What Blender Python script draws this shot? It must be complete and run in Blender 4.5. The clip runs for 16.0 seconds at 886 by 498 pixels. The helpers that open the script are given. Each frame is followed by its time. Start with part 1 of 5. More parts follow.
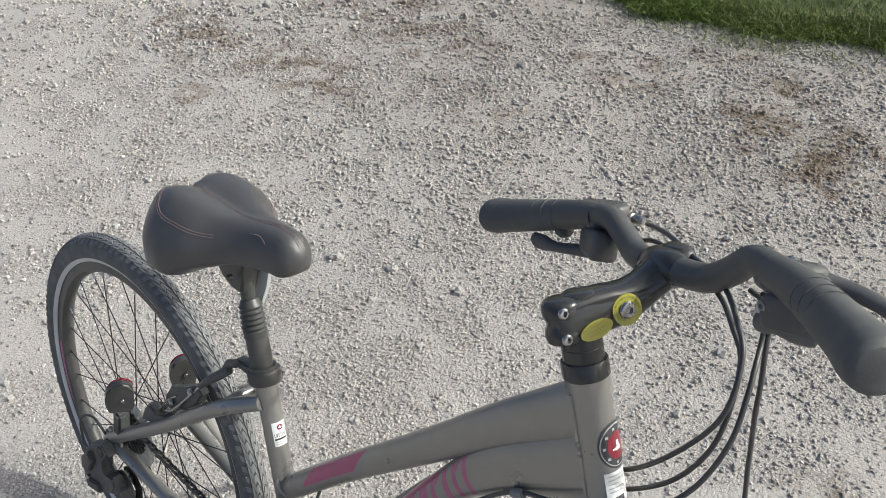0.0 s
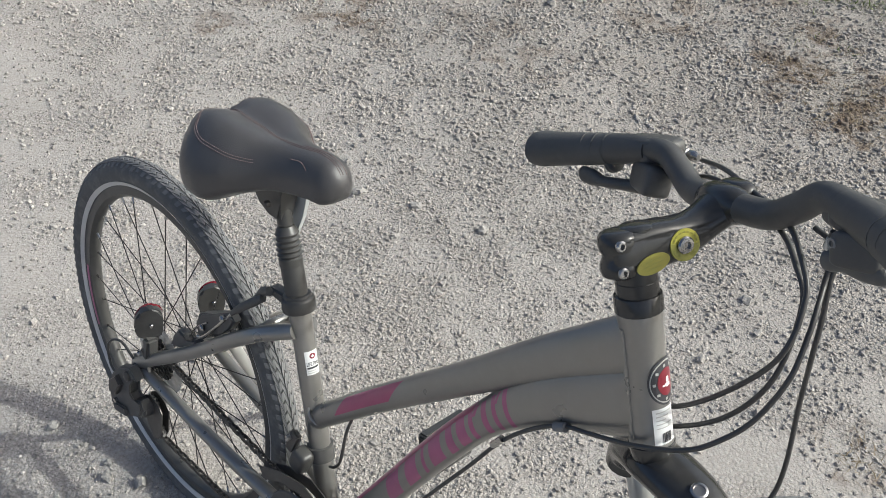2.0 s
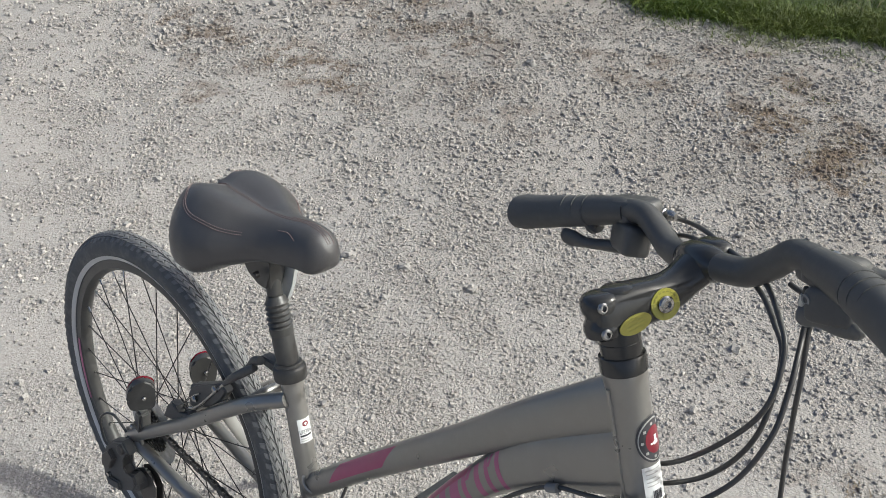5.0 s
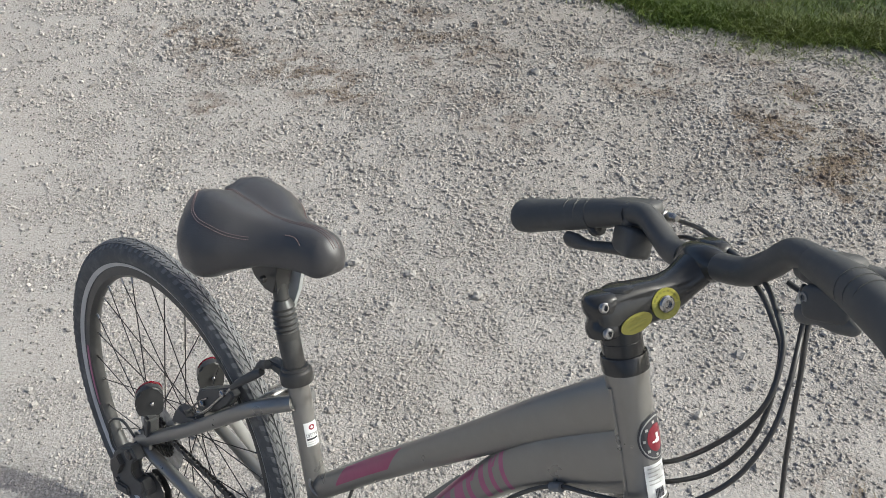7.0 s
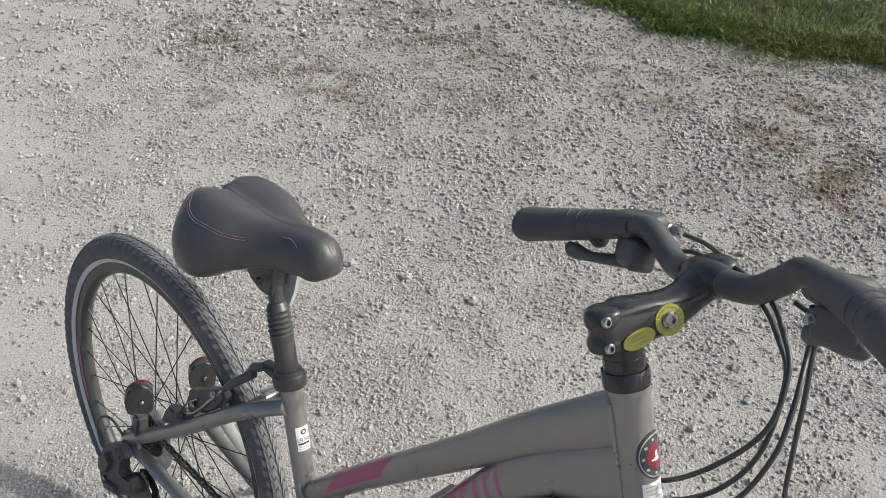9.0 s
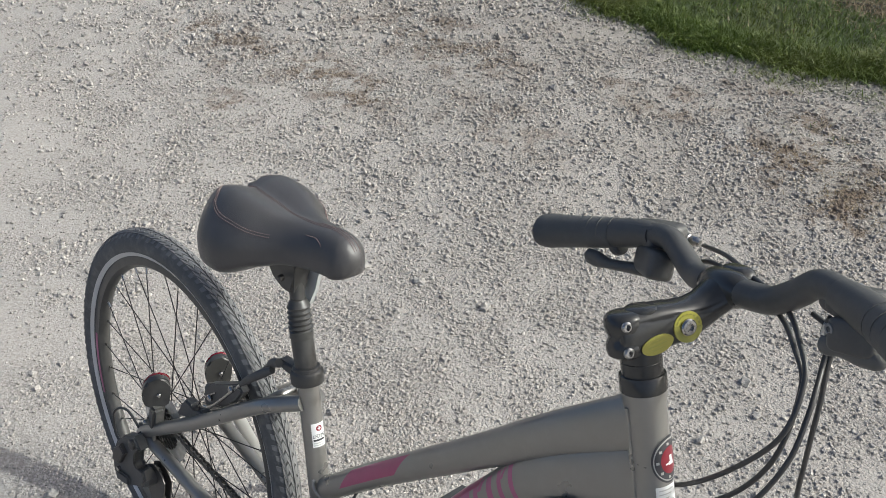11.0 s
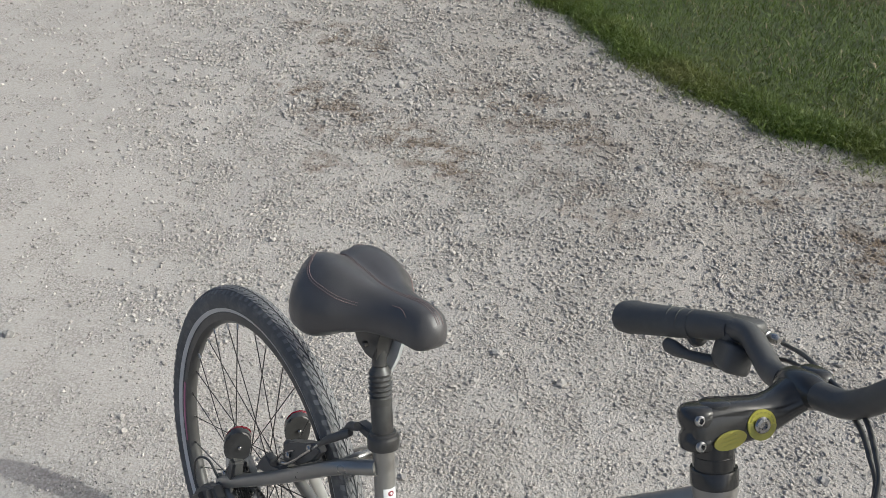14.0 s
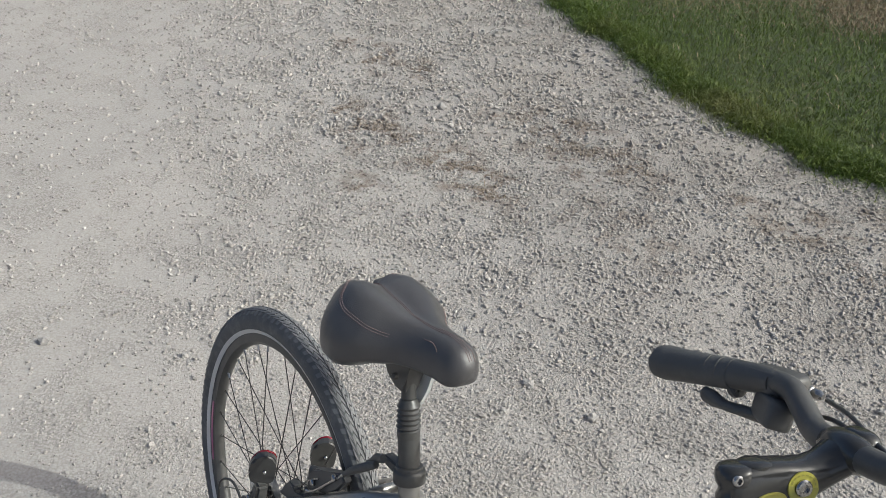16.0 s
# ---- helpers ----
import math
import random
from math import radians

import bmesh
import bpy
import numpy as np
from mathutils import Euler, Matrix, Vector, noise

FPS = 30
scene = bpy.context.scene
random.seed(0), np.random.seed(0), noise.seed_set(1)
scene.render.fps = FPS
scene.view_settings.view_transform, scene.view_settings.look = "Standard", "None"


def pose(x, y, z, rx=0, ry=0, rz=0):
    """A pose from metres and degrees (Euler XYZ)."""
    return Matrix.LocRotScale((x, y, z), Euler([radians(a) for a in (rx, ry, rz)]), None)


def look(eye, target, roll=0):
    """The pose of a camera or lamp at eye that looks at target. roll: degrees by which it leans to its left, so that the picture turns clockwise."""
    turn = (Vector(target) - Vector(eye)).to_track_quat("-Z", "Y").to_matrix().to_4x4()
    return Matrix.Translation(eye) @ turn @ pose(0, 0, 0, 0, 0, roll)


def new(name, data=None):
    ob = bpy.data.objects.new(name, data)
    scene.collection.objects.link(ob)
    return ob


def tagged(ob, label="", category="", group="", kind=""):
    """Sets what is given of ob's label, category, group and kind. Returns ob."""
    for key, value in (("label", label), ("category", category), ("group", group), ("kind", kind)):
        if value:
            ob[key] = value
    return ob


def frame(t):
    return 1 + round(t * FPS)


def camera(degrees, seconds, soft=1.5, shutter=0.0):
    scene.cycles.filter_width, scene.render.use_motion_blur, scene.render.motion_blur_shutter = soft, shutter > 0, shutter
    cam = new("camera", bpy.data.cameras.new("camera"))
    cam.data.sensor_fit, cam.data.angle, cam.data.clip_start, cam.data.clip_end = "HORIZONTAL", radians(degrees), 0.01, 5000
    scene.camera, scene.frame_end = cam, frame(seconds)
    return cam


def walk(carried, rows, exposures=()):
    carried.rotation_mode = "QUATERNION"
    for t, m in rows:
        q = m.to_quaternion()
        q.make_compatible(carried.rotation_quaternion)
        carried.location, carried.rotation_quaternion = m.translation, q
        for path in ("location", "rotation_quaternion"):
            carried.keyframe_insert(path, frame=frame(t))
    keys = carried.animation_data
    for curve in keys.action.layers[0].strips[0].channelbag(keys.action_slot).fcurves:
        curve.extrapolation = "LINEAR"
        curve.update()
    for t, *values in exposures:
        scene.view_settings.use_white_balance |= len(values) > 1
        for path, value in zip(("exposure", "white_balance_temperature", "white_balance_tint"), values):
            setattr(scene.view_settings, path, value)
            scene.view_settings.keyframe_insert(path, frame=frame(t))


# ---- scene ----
from mathutils.bvhtree import BVHTree

# ---- camera ----
cam = camera(51.08, 16.0, 0.65)
PATH = [
    (0, 1.2509, -0.2866, 1.6193, 51.504, 4.338, 44.346),
    (0.5, 1.2212, -0.2947, 1.6083, 49.553, 4.033, 45.765),
    (1, 1.2163, -0.3045, 1.5951, 48.342, 3.423, 46.021),
    (1.5, 1.2149, -0.3136, 1.6031, 47.970, 3.298, 46.486),
    (2, 1.2165, -0.3154, 1.5995, 48.121, 3.226, 45.924),
    (2.5, 1.2205, -0.3195, 1.6052, 48.525, 3.107, 45.560),
    (3, 1.2169, -0.3183, 1.6079, 49.262, 3.414, 45.408),
    (3.5, 1.2226, -0.3211, 1.6185, 50.065, 3.599, 45.074),
    (4, 1.2286, -0.3224, 1.6207, 50.558, 4.103, 44.766),
    (4.5, 1.2274, -0.3188, 1.6232, 50.929, 4.401, 44.602),
    (4.7, 1.2256, -0.3159, 1.6214, 51.138, 4.439, 44.361),
    (6.8, 1.2422, -0.3247, 1.6257, 52.139, 4.605, 44.027),
    (7, 1.2406, -0.3262, 1.6229, 52.097, 4.838, 44.342),
    (7.5, 1.2242, -0.3182, 1.6145, 51.896, 4.654, 44.610),
    (8, 1.2142, -0.3211, 1.6194, 51.917, 4.545, 44.974),
    (8.5, 1.2205, -0.3223, 1.6190, 52.003, 4.111, 45.049),
    (8.7, 1.2217, -0.3163, 1.6175, 52.021, 3.637, 44.960),
    (11, 1.2263, -0.3447, 1.6263, 52.804, 2.142, 46.591),
    (11.5, 1.2255, -0.3463, 1.6260, 53.012, 1.844, 47.119),
    (12, 1.2286, -0.3512, 1.6321, 53.242, 1.386, 47.279),
    (12.5, 1.2375, -0.3544, 1.6437, 53.259, 1.405, 47.649),
    (13, 1.2385, -0.3621, 1.6504, 55.220, 1.313, 48.608),
    (13.5, 1.2437, -0.3662, 1.6564, 56.717, 1.830, 50.954),
    (14, 1.2442, -0.3637, 1.6635, 57.082, 2.036, 52.748),
    (14.5, 1.2414, -0.3673, 1.6762, 57.672, 2.081, 54.141),
    (15, 1.2310, -0.3521, 1.6708, 58.253, 1.559, 55.220),
    (15.5, 1.2243, -0.3495, 1.6710, 58.289, 1.111, 55.543),
    (16, 1.2204, -0.3466, 1.6697, 58.303, 1.203, 55.853),
]

walk(cam, [(t, pose(x, y, z, rx, ry, rz)) for t, x, y, z, rx, ry, rz in PATH], [(t, e, 6010, 1.0) for t, e in ((0.0, 0.47), (1.5, 0.36), (11.5, 0.36), (13.5, 0.30), (14.5, 0.27), (16.0, 0.26))])

# ---- light ----
SUN_AZ, SUN_EL = radians(42.0), radians(34.5)
sun_way = Vector((math.cos(SUN_EL) * math.cos(SUN_AZ), math.cos(SUN_EL) * math.sin(SUN_AZ), math.sin(SUN_EL)))
world = bpy.data.worlds.new("sky")
scene.world = world
world.use_nodes = True
wn = world.node_tree
sky = wn.nodes.new("ShaderNodeTexSky")
sky.sky_type, sky.sun_disc = "NISHITA", False
sky.air_density, sky.dust_density, sky.ozone_density = 0.45, 5.0, 0.3
sky.sun_elevation, sky.sun_rotation = SUN_EL, radians(90) - SUN_AZ
wn.nodes["Background"].inputs["Strength"].default_value = 0.15
wn.links.new(sky.outputs["Color"], wn.nodes["Background"].inputs["Color"])
sun_data = bpy.data.lights.new("sun", "SUN")
sun_data.energy, sun_data.angle, sun_data.color = 2.4, radians(0.6), (1.0, 0.95, 0.88)
sun = new("sun", sun_data)
sun.matrix_world = look(sun_way * 20, (0, 0, 0))


# ---- materials ----
def rgb(c):
    return (*c, 1.0) if len(c) == 3 else c


class Nodes:
    """A material's node tree, with short ways to add nodes."""

    def __init__(self, name):
        self.mat = bpy.data.materials.new(name)
        self.mat.use_nodes = True
        self.tree = self.mat.node_tree
        self.bsdf = self.tree.nodes["Principled BSDF"]
        self.co = self.add("ShaderNodeTexCoord").outputs["Object"]

    def add(self, kind, **ins):
        node = self.tree.nodes.new(kind)
        for key, value in ins.items():
            self.put(node.inputs[key.replace("_", " ")], value)
        return node

    def put(self, socket, value):
        if isinstance(value, bpy.types.NodeSocket):
            self.tree.links.new(value, socket)
        else:
            socket.default_value = value

    def noise(self, scale, detail=3.0, rough=0.55, co=None):
        return self.add("ShaderNodeTexNoise", Vector=co or self.co, Scale=scale, Detail=detail, Roughness=rough).outputs["Fac"]

    def voronoi(self, scale, co=None):
        return self.add("ShaderNodeTexVoronoi", Vector=co or self.co, Scale=scale)

    def ramp(self, fac, a, b, lo=0.0, hi=1.0):
        node = self.add("ShaderNodeMapRange", Value=fac)
        for key, value in zip(("From Min", "From Max", "To Min", "To Max"), (a, b, lo, hi)):
            node.inputs[key].default_value = value
        return node.outputs["Result"]

    def mix(self, fac, a, b):
        node = self.tree.nodes.new("ShaderNodeMix")
        node.data_type = "RGBA"
        self.put(node.inputs["Factor"], fac)
        self.put(node.inputs["A"], rgb(a) if isinstance(a, tuple) else a)
        self.put(node.inputs["B"], rgb(b) if isinstance(b, tuple) else b)
        return node.outputs["Result"]

    def math(self, op, a, b):
        node = self.tree.nodes.new("ShaderNodeMath")
        node.operation = op
        self.put(node.inputs[0], a)
        self.put(node.inputs[1], b)
        return node.outputs[0]

    def set(self, **ins):
        for key, value in ins.items():
            self.put(self.bsdf.inputs[key.replace("_", " ")], rgb(value) if isinstance(value, tuple) else value)

    def bump(self, height, distance, strength=1.0):
        node = self.add("ShaderNodeBump", Height=height, Distance=distance, Strength=strength)
        self.put(self.bsdf.inputs["Normal"], node.outputs["Normal"])


def plain(name, base, rough=0.5, metal=0.0, grain=300.0, vary=0.15, bump=0.0002, dust=0.0, coat=0.0):
    """A surface with fine grain, larger blotches and a little pale dust."""
    n = Nodes(name)
    big, fine = n.noise(14.0, 4), n.noise(grain, 2)
    dark = tuple(c * (1 - vary) for c in base)
    light = tuple(min(1.0, c * (1 + vary)) for c in base)
    colour = n.mix(n.ramp(big, 0.3, 0.7), dark, light)
    if dust:
        colour = n.mix(n.math("MULTIPLY", n.ramp(n.noise(45.0, 6, 0.7), 0.48, 0.7), dust), colour, (0.42, 0.40, 0.37))
    n.set(Base_Color=colour, Metallic=metal, Roughness=n.ramp(big, 0.3, 0.7, max(0.02, rough - 0.08), rough + 0.08))
    if coat:
        n.set(Coat_Weight=coat, Coat_Roughness=0.12)
    if bump:
        n.bump(fine, bump)
    return n.mat


FRAME = plain("frame_paint", (0.270, 0.261, 0.245), 0.33, 0.6, 900, 0.06, 0.00004, 0.10, 0.2)
BLACK_GLOSS = plain("black_gloss_paint", (0.038, 0.037, 0.036), 0.12, 0.0, 500, 0.15, 0.00003, 0.02, 0.0)
BLACK_MATT = plain("black_plastic", (0.076, 0.074, 0.071), 0.50, 0.0, 600, 0.15, 0.0001, 0.05)
RUBBER = plain("grip_rubber", (0.088, 0.087, 0.084), 0.66, 0.0, 900, 0.12, 0.0002, 0.05)
TYRE = plain("tyre_rubber", (0.108, 0.108, 0.106), 0.74, 0.0, 500, 0.2, 0.0002, 0.22)
TREAD = plain("tread_rubber", (0.165, 0.165, 0.166), 0.80, 0.0, 400, 0.2, 0.0003, 0.18)
VINYL = plain("saddle_vinyl", (0.070, 0.067, 0.068), 0.35, 0.0, 1100, 0.10, 0.0003, 0.02)
THREAD = plain("stitch_thread", (0.20, 0.145, 0.138), 0.8, 0.0, 900, 0.2, 0.0)
STEEL = plain("bright_steel", (0.42, 0.41, 0.40), 0.26, 1.0, 500, 0.1, 0.00003)
ALLOY = plain("dull_alloy", (0.50, 0.50, 0.48), 0.45, 0.6, 400, 0.08, 0.00005, 0.15)
DARK_STEEL = plain("dark_steel", (0.085, 0.080, 0.075), 0.42, 0.5, 500, 0.3, 0.0001, 0.08)
SPOKE = plain("spoke_steel", (0.045, 0.043, 0.042), 0.4, 0.6, 300, 0.1, 0.0)
REFLECT = plain("reflective_tape", (0.60, 0.59, 0.57), 0.4, 0.1, 600, 0.1, 0.0)
PINK = plain("pink_decal", (0.40, 0.075, 0.175), 0.35, 0.2, 600, 0.15, 0.0, 0.05, 0.3)
PALE_PINK = plain("faded_pink_decal", (0.40, 0.115, 0.235), 0.35, 0.3, 600, 0.15, 0.0, 0.05, 0.3)
RED = plain("red_lens", (0.17, 0.010, 0.018), 0.25, 0.0, 500, 0.1, 0.0)
YELLOW = plain("yellow_label", (0.37, 0.34, 0.055), 0.45, 0.0, 700, 0.08, 0.0)
MUSTARD = plain("mustard_label", (0.29, 0.265, 0.05), 0.45, 0.0, 700, 0.08, 0.0)
OLIVE = plain("dark_yellow_label", (0.26, 0.25, 0.05), 0.45, 0.0, 700, 0.08, 0.0)
WHITE = plain("white_label", (0.72, 0.72, 0.71), 0.5, 0.0, 500, 0.04, 0.0)
INK = plain("label_ink", (0.05, 0.05, 0.055), 0.5, 0.0, 500, 0.1, 0.0)
PALE_ALLOY = plain("pale_cast_alloy", (0.52, 0.53, 0.52), 0.55, 0.1, 400, 0.08, 0.0001, 0.1)
BADGE_RED = plain("badge_red", (0.24, 0.030, 0.045), 0.3, 0.3, 500, 0.1, 0.0, 0.0, 0.4)
BARK = plain("dark_bark", (0.10, 0.09, 0.078), 0.9, 0.0, 200, 0.4, 0.002)
TWO_TONE = plain("grey_plastic", (0.21, 0.205, 0.20), 0.5, 0.0, 500, 0.1, 0.0001, 0.05)
GREY_BLACK = plain("dark_grey_plastic", (0.105, 0.104, 0.100), 0.5, 0.0, 500, 0.1, 0.0001, 0.03)
POST_BLACK = plain("satin_black_post", (0.052, 0.051, 0.049), 0.40, 0.0, 500, 0.15, 0.0001, 0.03)
CABLE = plain("cable_sheath", (0.055, 0.053, 0.051), 0.40, 0.0, 400, 0.2, 0.0)


STAINS = [
    (-2.76, 1.95, 0.38, 0.17, 0.75), (-2.02, 1.45, 0.45, 0.17, 0.8), (-1.49, 1.53, 0.38, 0.14, 0.85), (-1.40, 2.05, 0.5, 0.22, 0.7), (-1.59, 1.16, 0.15, 0.08, 0.7), (0.18, 2.20, 0.3, 0.14, 0.95), (0.38, 2.04, 0.26, 0.12, 0.9), (-0.10, 2.51, 0.24, 0.09, 0.85), (0.93, 0.99, 0.1, 0.08, 0.7), (-0.47, 2.21, 0.24, 0.1, 0.6), (-0.76, 1.72, 0.35, 0.14, 0.45),
    (0.05, 2.45, 0.16, 0.06, 0.85), (0.20, 2.33, 0.16, 0.06, 0.8), (-0.37, 2.33, 0.16, 0.06, 0.6), (0.32, 2.15, 0.34, 0.16, 0.9),
]


def earthy(n, base, amount=1.0):
    """Brown earth mixed into the gravel: more towards the lawn, and in patches with ragged rims."""
    sep = n.add("ShaderNodeSeparateXYZ", Vector=n.co)
    x, y = sep.outputs["X"], sep.outputs["Y"]
    near = n.ramp(n.math("ADD", y, n.math("MULTIPLY", x, 0.42)), 0.4, 2.0)
    near = n.math("MULTIPLY", near, n.ramp(y, 0.9, 2.0))
    earth = n.math("MULTIPLY", near, n.ramp(n.noise(2.6, 8, 0.72), 0.36, 0.66))
    base = n.mix(n.math("MULTIPLY", earth, 0.40 * amount), base, (0.20, 0.165, 0.125))
    ragged = n.math("MULTIPLY", n.ramp(n.noise(13.0, 8, 0.8), 0.36, 0.54), n.ramp(n.noise(7.0, 5, 0.7), 0.47, 0.55))
    bend = n.math("MULTIPLY", n.math("SUBTRACT", n.noise(5.5, 6, 0.7), 0.5), 3.6)
    total = None
    for cx, cy, rx, ry, depth in STAINS:
        dx = n.math("MULTIPLY", n.math("SUBTRACT", x, cx), 1 / rx)
        dy = n.math("MULTIPLY", n.math("SUBTRACT", y, cy), 1 / ry)
        d = n.math("ADD", n.math("MULTIPLY", dx, dx), n.math("MULTIPLY", dy, dy))
        m = n.ramp(n.math("ADD", d, bend), 1.7, 0.4, 0.0, depth)
        total = m if total is None else n.math("MAXIMUM", total, m)
    return n.mix(n.math("MULTIPLY", n.math("MULTIPLY", total, ragged), amount), base, (0.145, 0.105, 0.074))


def rubble(n):
    """Where loose chips lie thick (1) and where the dust is packed smooth (0); see heaps() for the same form."""
    sep = n.add("ShaderNodeSeparateXYZ", Vector=n.co)
    x, y = sep.outputs["X"], sep.outputs["Y"]

    def wave(ax, ay, c, warp):
        inner = n.math("ADD", n.math("MULTIPLY", x, ax), n.math("MULTIPLY", y, ay))
        return n.math("SINE", n.math("ADD", n.math("ADD", inner, c), n.math("MULTIPLY", warp, 1.4)), 0.0)

    w1, w2 = wave(4.1, 7.3, 0.4, 0.0), wave(-6.7, 3.9, 1.9, 0.0)
    total = n.math("ADD", n.math("MULTIPLY", wave(9.0, 5.0, 0.0, w1), wave(-4.0, 11.0, 2.0, w2)), n.math("MULTIPLY", n.math("MULTIPLY", wave(21.0, -9.0, 1.0, w2), wave(12.0, 25.0, 0.5, w1)), 0.6))
    return n.ramp(total, -0.55, 0.45)


def gravel_sheet():
    n = Nodes("gravel_bed")
    fine, mid, wide = n.noise(330.0, 4, 0.75), n.noise(70.0, 5, 0.7), n.noise(1.6, 6, 0.62)
    cells = n.voronoi(120.0)
    crumbs = n.voronoi(260.0)
    base = n.mix(n.ramp(mid, 0.32, 0.68), (0.345, 0.319, 0.292), (0.45, 0.421, 0.390))
    base = n.mix(n.ramp(fine, 0.5, 0.78), base, (0.50, 0.468, 0.434))
    base = n.mix(n.math("MULTIPLY", n.ramp(fine, 0.42, 0.28), 0.5), base, (0.19, 0.172, 0.155))
    base = n.mix(n.ramp(wide, 0.5, 0.75, 0.0, 0.2), base, (0.47, 0.445, 0.415))
    heap = rubble(n)
    # shade between the stones painted into the colour, stronger where chips heap
    gap_shade = n.math("MULTIPLY", n.ramp(cells.outputs["Distance"], 0.45, 0.62, 0.0, 0.45), n.ramp(heap, 0.0, 1.0, 0.6, 1.0))
    base = n.mix(gap_shade, base, (0.16, 0.14, 0.12))
    sep = n.add("ShaderNodeSeparateXYZ", Vector=n.co)
    loose = n.ramp(n.math("ADD", sep.outputs["Y"], n.math("MULTIPLY", sep.outputs["X"], 0.42)), 0.1, 1.4, 0.0, 0.20)
    loose = n.math("MULTIPLY", loose, n.ramp(sep.outputs["Y"], 0.6, 1.7, 0.25, 1.0))
    base = n.mix(n.math("MULTIPLY", loose, n.ramp(mid, 0.35, 0.6, 0.3, 1.6)), base, (0.19, 0.165, 0.14))
    base = n.mix(n.ramp(heap, 0.0, 1.0, 0.35, 0.15), base, (0.425, 0.398, 0.368))
    n.set(Base_Color=earthy(n, base), Roughness=0.92)
    n.bsdf.inputs["Specular IOR Level"].default_value = 0.2
    h = n.math("ADD", n.math("MULTIPLY", cells.outputs["Distance"], -1.1), n.math("MULTIPLY", mid, 1.3))
    h = n.math("ADD", h, n.math("MULTIPLY", crumbs.outputs["Distance"], -0.7))
    packed = n.ramp(n.math("ADD", sep.outputs["Y"], n.math("MULTIPLY", sep.outputs["X"], 0.40)), -0.45, 0.2, 0.35, 1.0)
    away = n.math("ADD", n.math("POWER", n.math("SUBTRACT", sep.outputs["X"], 1.0), 2.0), n.math("POWER", n.math("SUBTRACT", sep.outputs["Y"], 0.75), 2.0))
    packed = n.math("MULTIPLY", packed, n.ramp(away, 0.05, 0.55, 0.5, 1.0))
    n.bump(n.math("MULTIPLY", n.math("MULTIPLY", h, packed), n.ramp(heap, 0.0, 1.0, 0.62, 1.0)), 0.0042, 1.0)
    return n.mat


def clear_plastic():
    """Milky spoke-guard plastic, scratched."""
    n = Nodes("milky_plastic")
    n.set(Base_Color=n.mix(n.ramp(n.noise(60.0, 5, 0.7), 0.35, 0.65), (0.34, 0.34, 0.33), (0.50, 0.50, 0.49)), Roughness=0.35, Alpha=n.ramp(n.noise(25.0, 4), 0.3, 0.7, 0.45, 0.65))
    return n.mat


def stone_material(name, low, high, spread=1.0):
    n = Nodes(name)
    rnd = n.add("ShaderNodeNewGeometry").outputs["Random Per Island"]
    colour = n.mix(rnd, low, high)
    colour = n.mix(n.ramp(rnd, 0.94, 0.97, 0.0, 0.6), colour, (0.17, 0.155, 0.145))
    colour = n.mix(n.math("MULTIPLY", n.ramp(n.noise(260.0, 4, 0.7), 0.5, 0.75), 0.4), colour, (0.475, 0.447, 0.415))
    colour = earthy(n, colour, 0.85 * spread)
    n.set(Base_Color=colour, Roughness=0.9)
    n.bsdf.inputs["Specular IOR Level"].default_value = 0.25
    n.bump(n.noise(500.0, 4, 0.7), 0.0012)
    return n.mat


def grass_material(name, a, b, dry):
    n = Nodes(name)
    rnd = n.add("ShaderNodeNewGeometry").outputs["Random Per Island"]
    colour = n.mix(rnd, a, b)
    colour = n.mix(n.ramp(n.noise(1.3, 5, 0.6), 0.48, 0.72, 0.0, 0.6), colour, dry)
    n.set(Base_Color=colour, Roughness=0.5)
    n.bsdf.inputs["Specular IOR Level"].default_value = 0.35
    return n.mat


MILKY = clear_plastic()
GRAVEL = gravel_sheet()
STONES = stone_material("limestone_chips", (0.285, 0.262, 0.239), (0.475, 0.445, 0.412))
ROCKS = stone_material("limestone_rock", (0.31, 0.293, 0.268), (0.40, 0.382, 0.355), 0.4)
BLADES = grass_material("grass_blades", (0.056, 0.090, 0.009), (0.110, 0.148, 0.021), (0.17, 0.15, 0.05))
STRAW = grass_material("dry_grass", (0.16, 0.12, 0.07), (0.29, 0.225, 0.14), (0.18, 0.16, 0.08))
SOIL = plain("lawn_soil", (0.050, 0.065, 0.024), 0.95, 0.0, 120, 0.4, 0.004)


# ---- building blocks ----
def part(name, bm, material, parent=None, label="", smooth=True):
    """One mesh object out of a bmesh, under a thing or a part."""
    me = bpy.data.meshes.new(name)
    bmesh.ops.recalc_face_normals(bm, faces=bm.faces)
    bm.to_mesh(me)
    bm.free()
    me.materials.append(material)
    if smooth:
        me.polygons.foreach_set("use_smooth", [True] * len(me.polygons))
        me.set_sharp_from_angle(angle=radians(38))
    ob = new(name, me)
    ob.parent = parent
    if label:
        ob["label"] = label
    return ob


def V(*c):
    return Vector(c)


def curve_points(pts, n):
    """A smooth run of n points through the given ones (Catmull-Rom)."""
    pts = [Vector(p) for p in pts]
    ext = [pts[0] * 2 - pts[1]] + pts + [pts[-1] * 2 - pts[-2]]
    out = []
    for k in range(n):
        f = k / (n - 1) * (len(pts) - 1)
        i = min(int(f), len(pts) - 2)
        t = f - i
        a, b, c, d = ext[i:i + 4]
        out.append(0.5 * (2 * b + (c - a) * t + (2 * a - 5 * b + 4 * c - d) * t * t + (3 * b - a - 3 * c + d) * t ** 3))
    return out


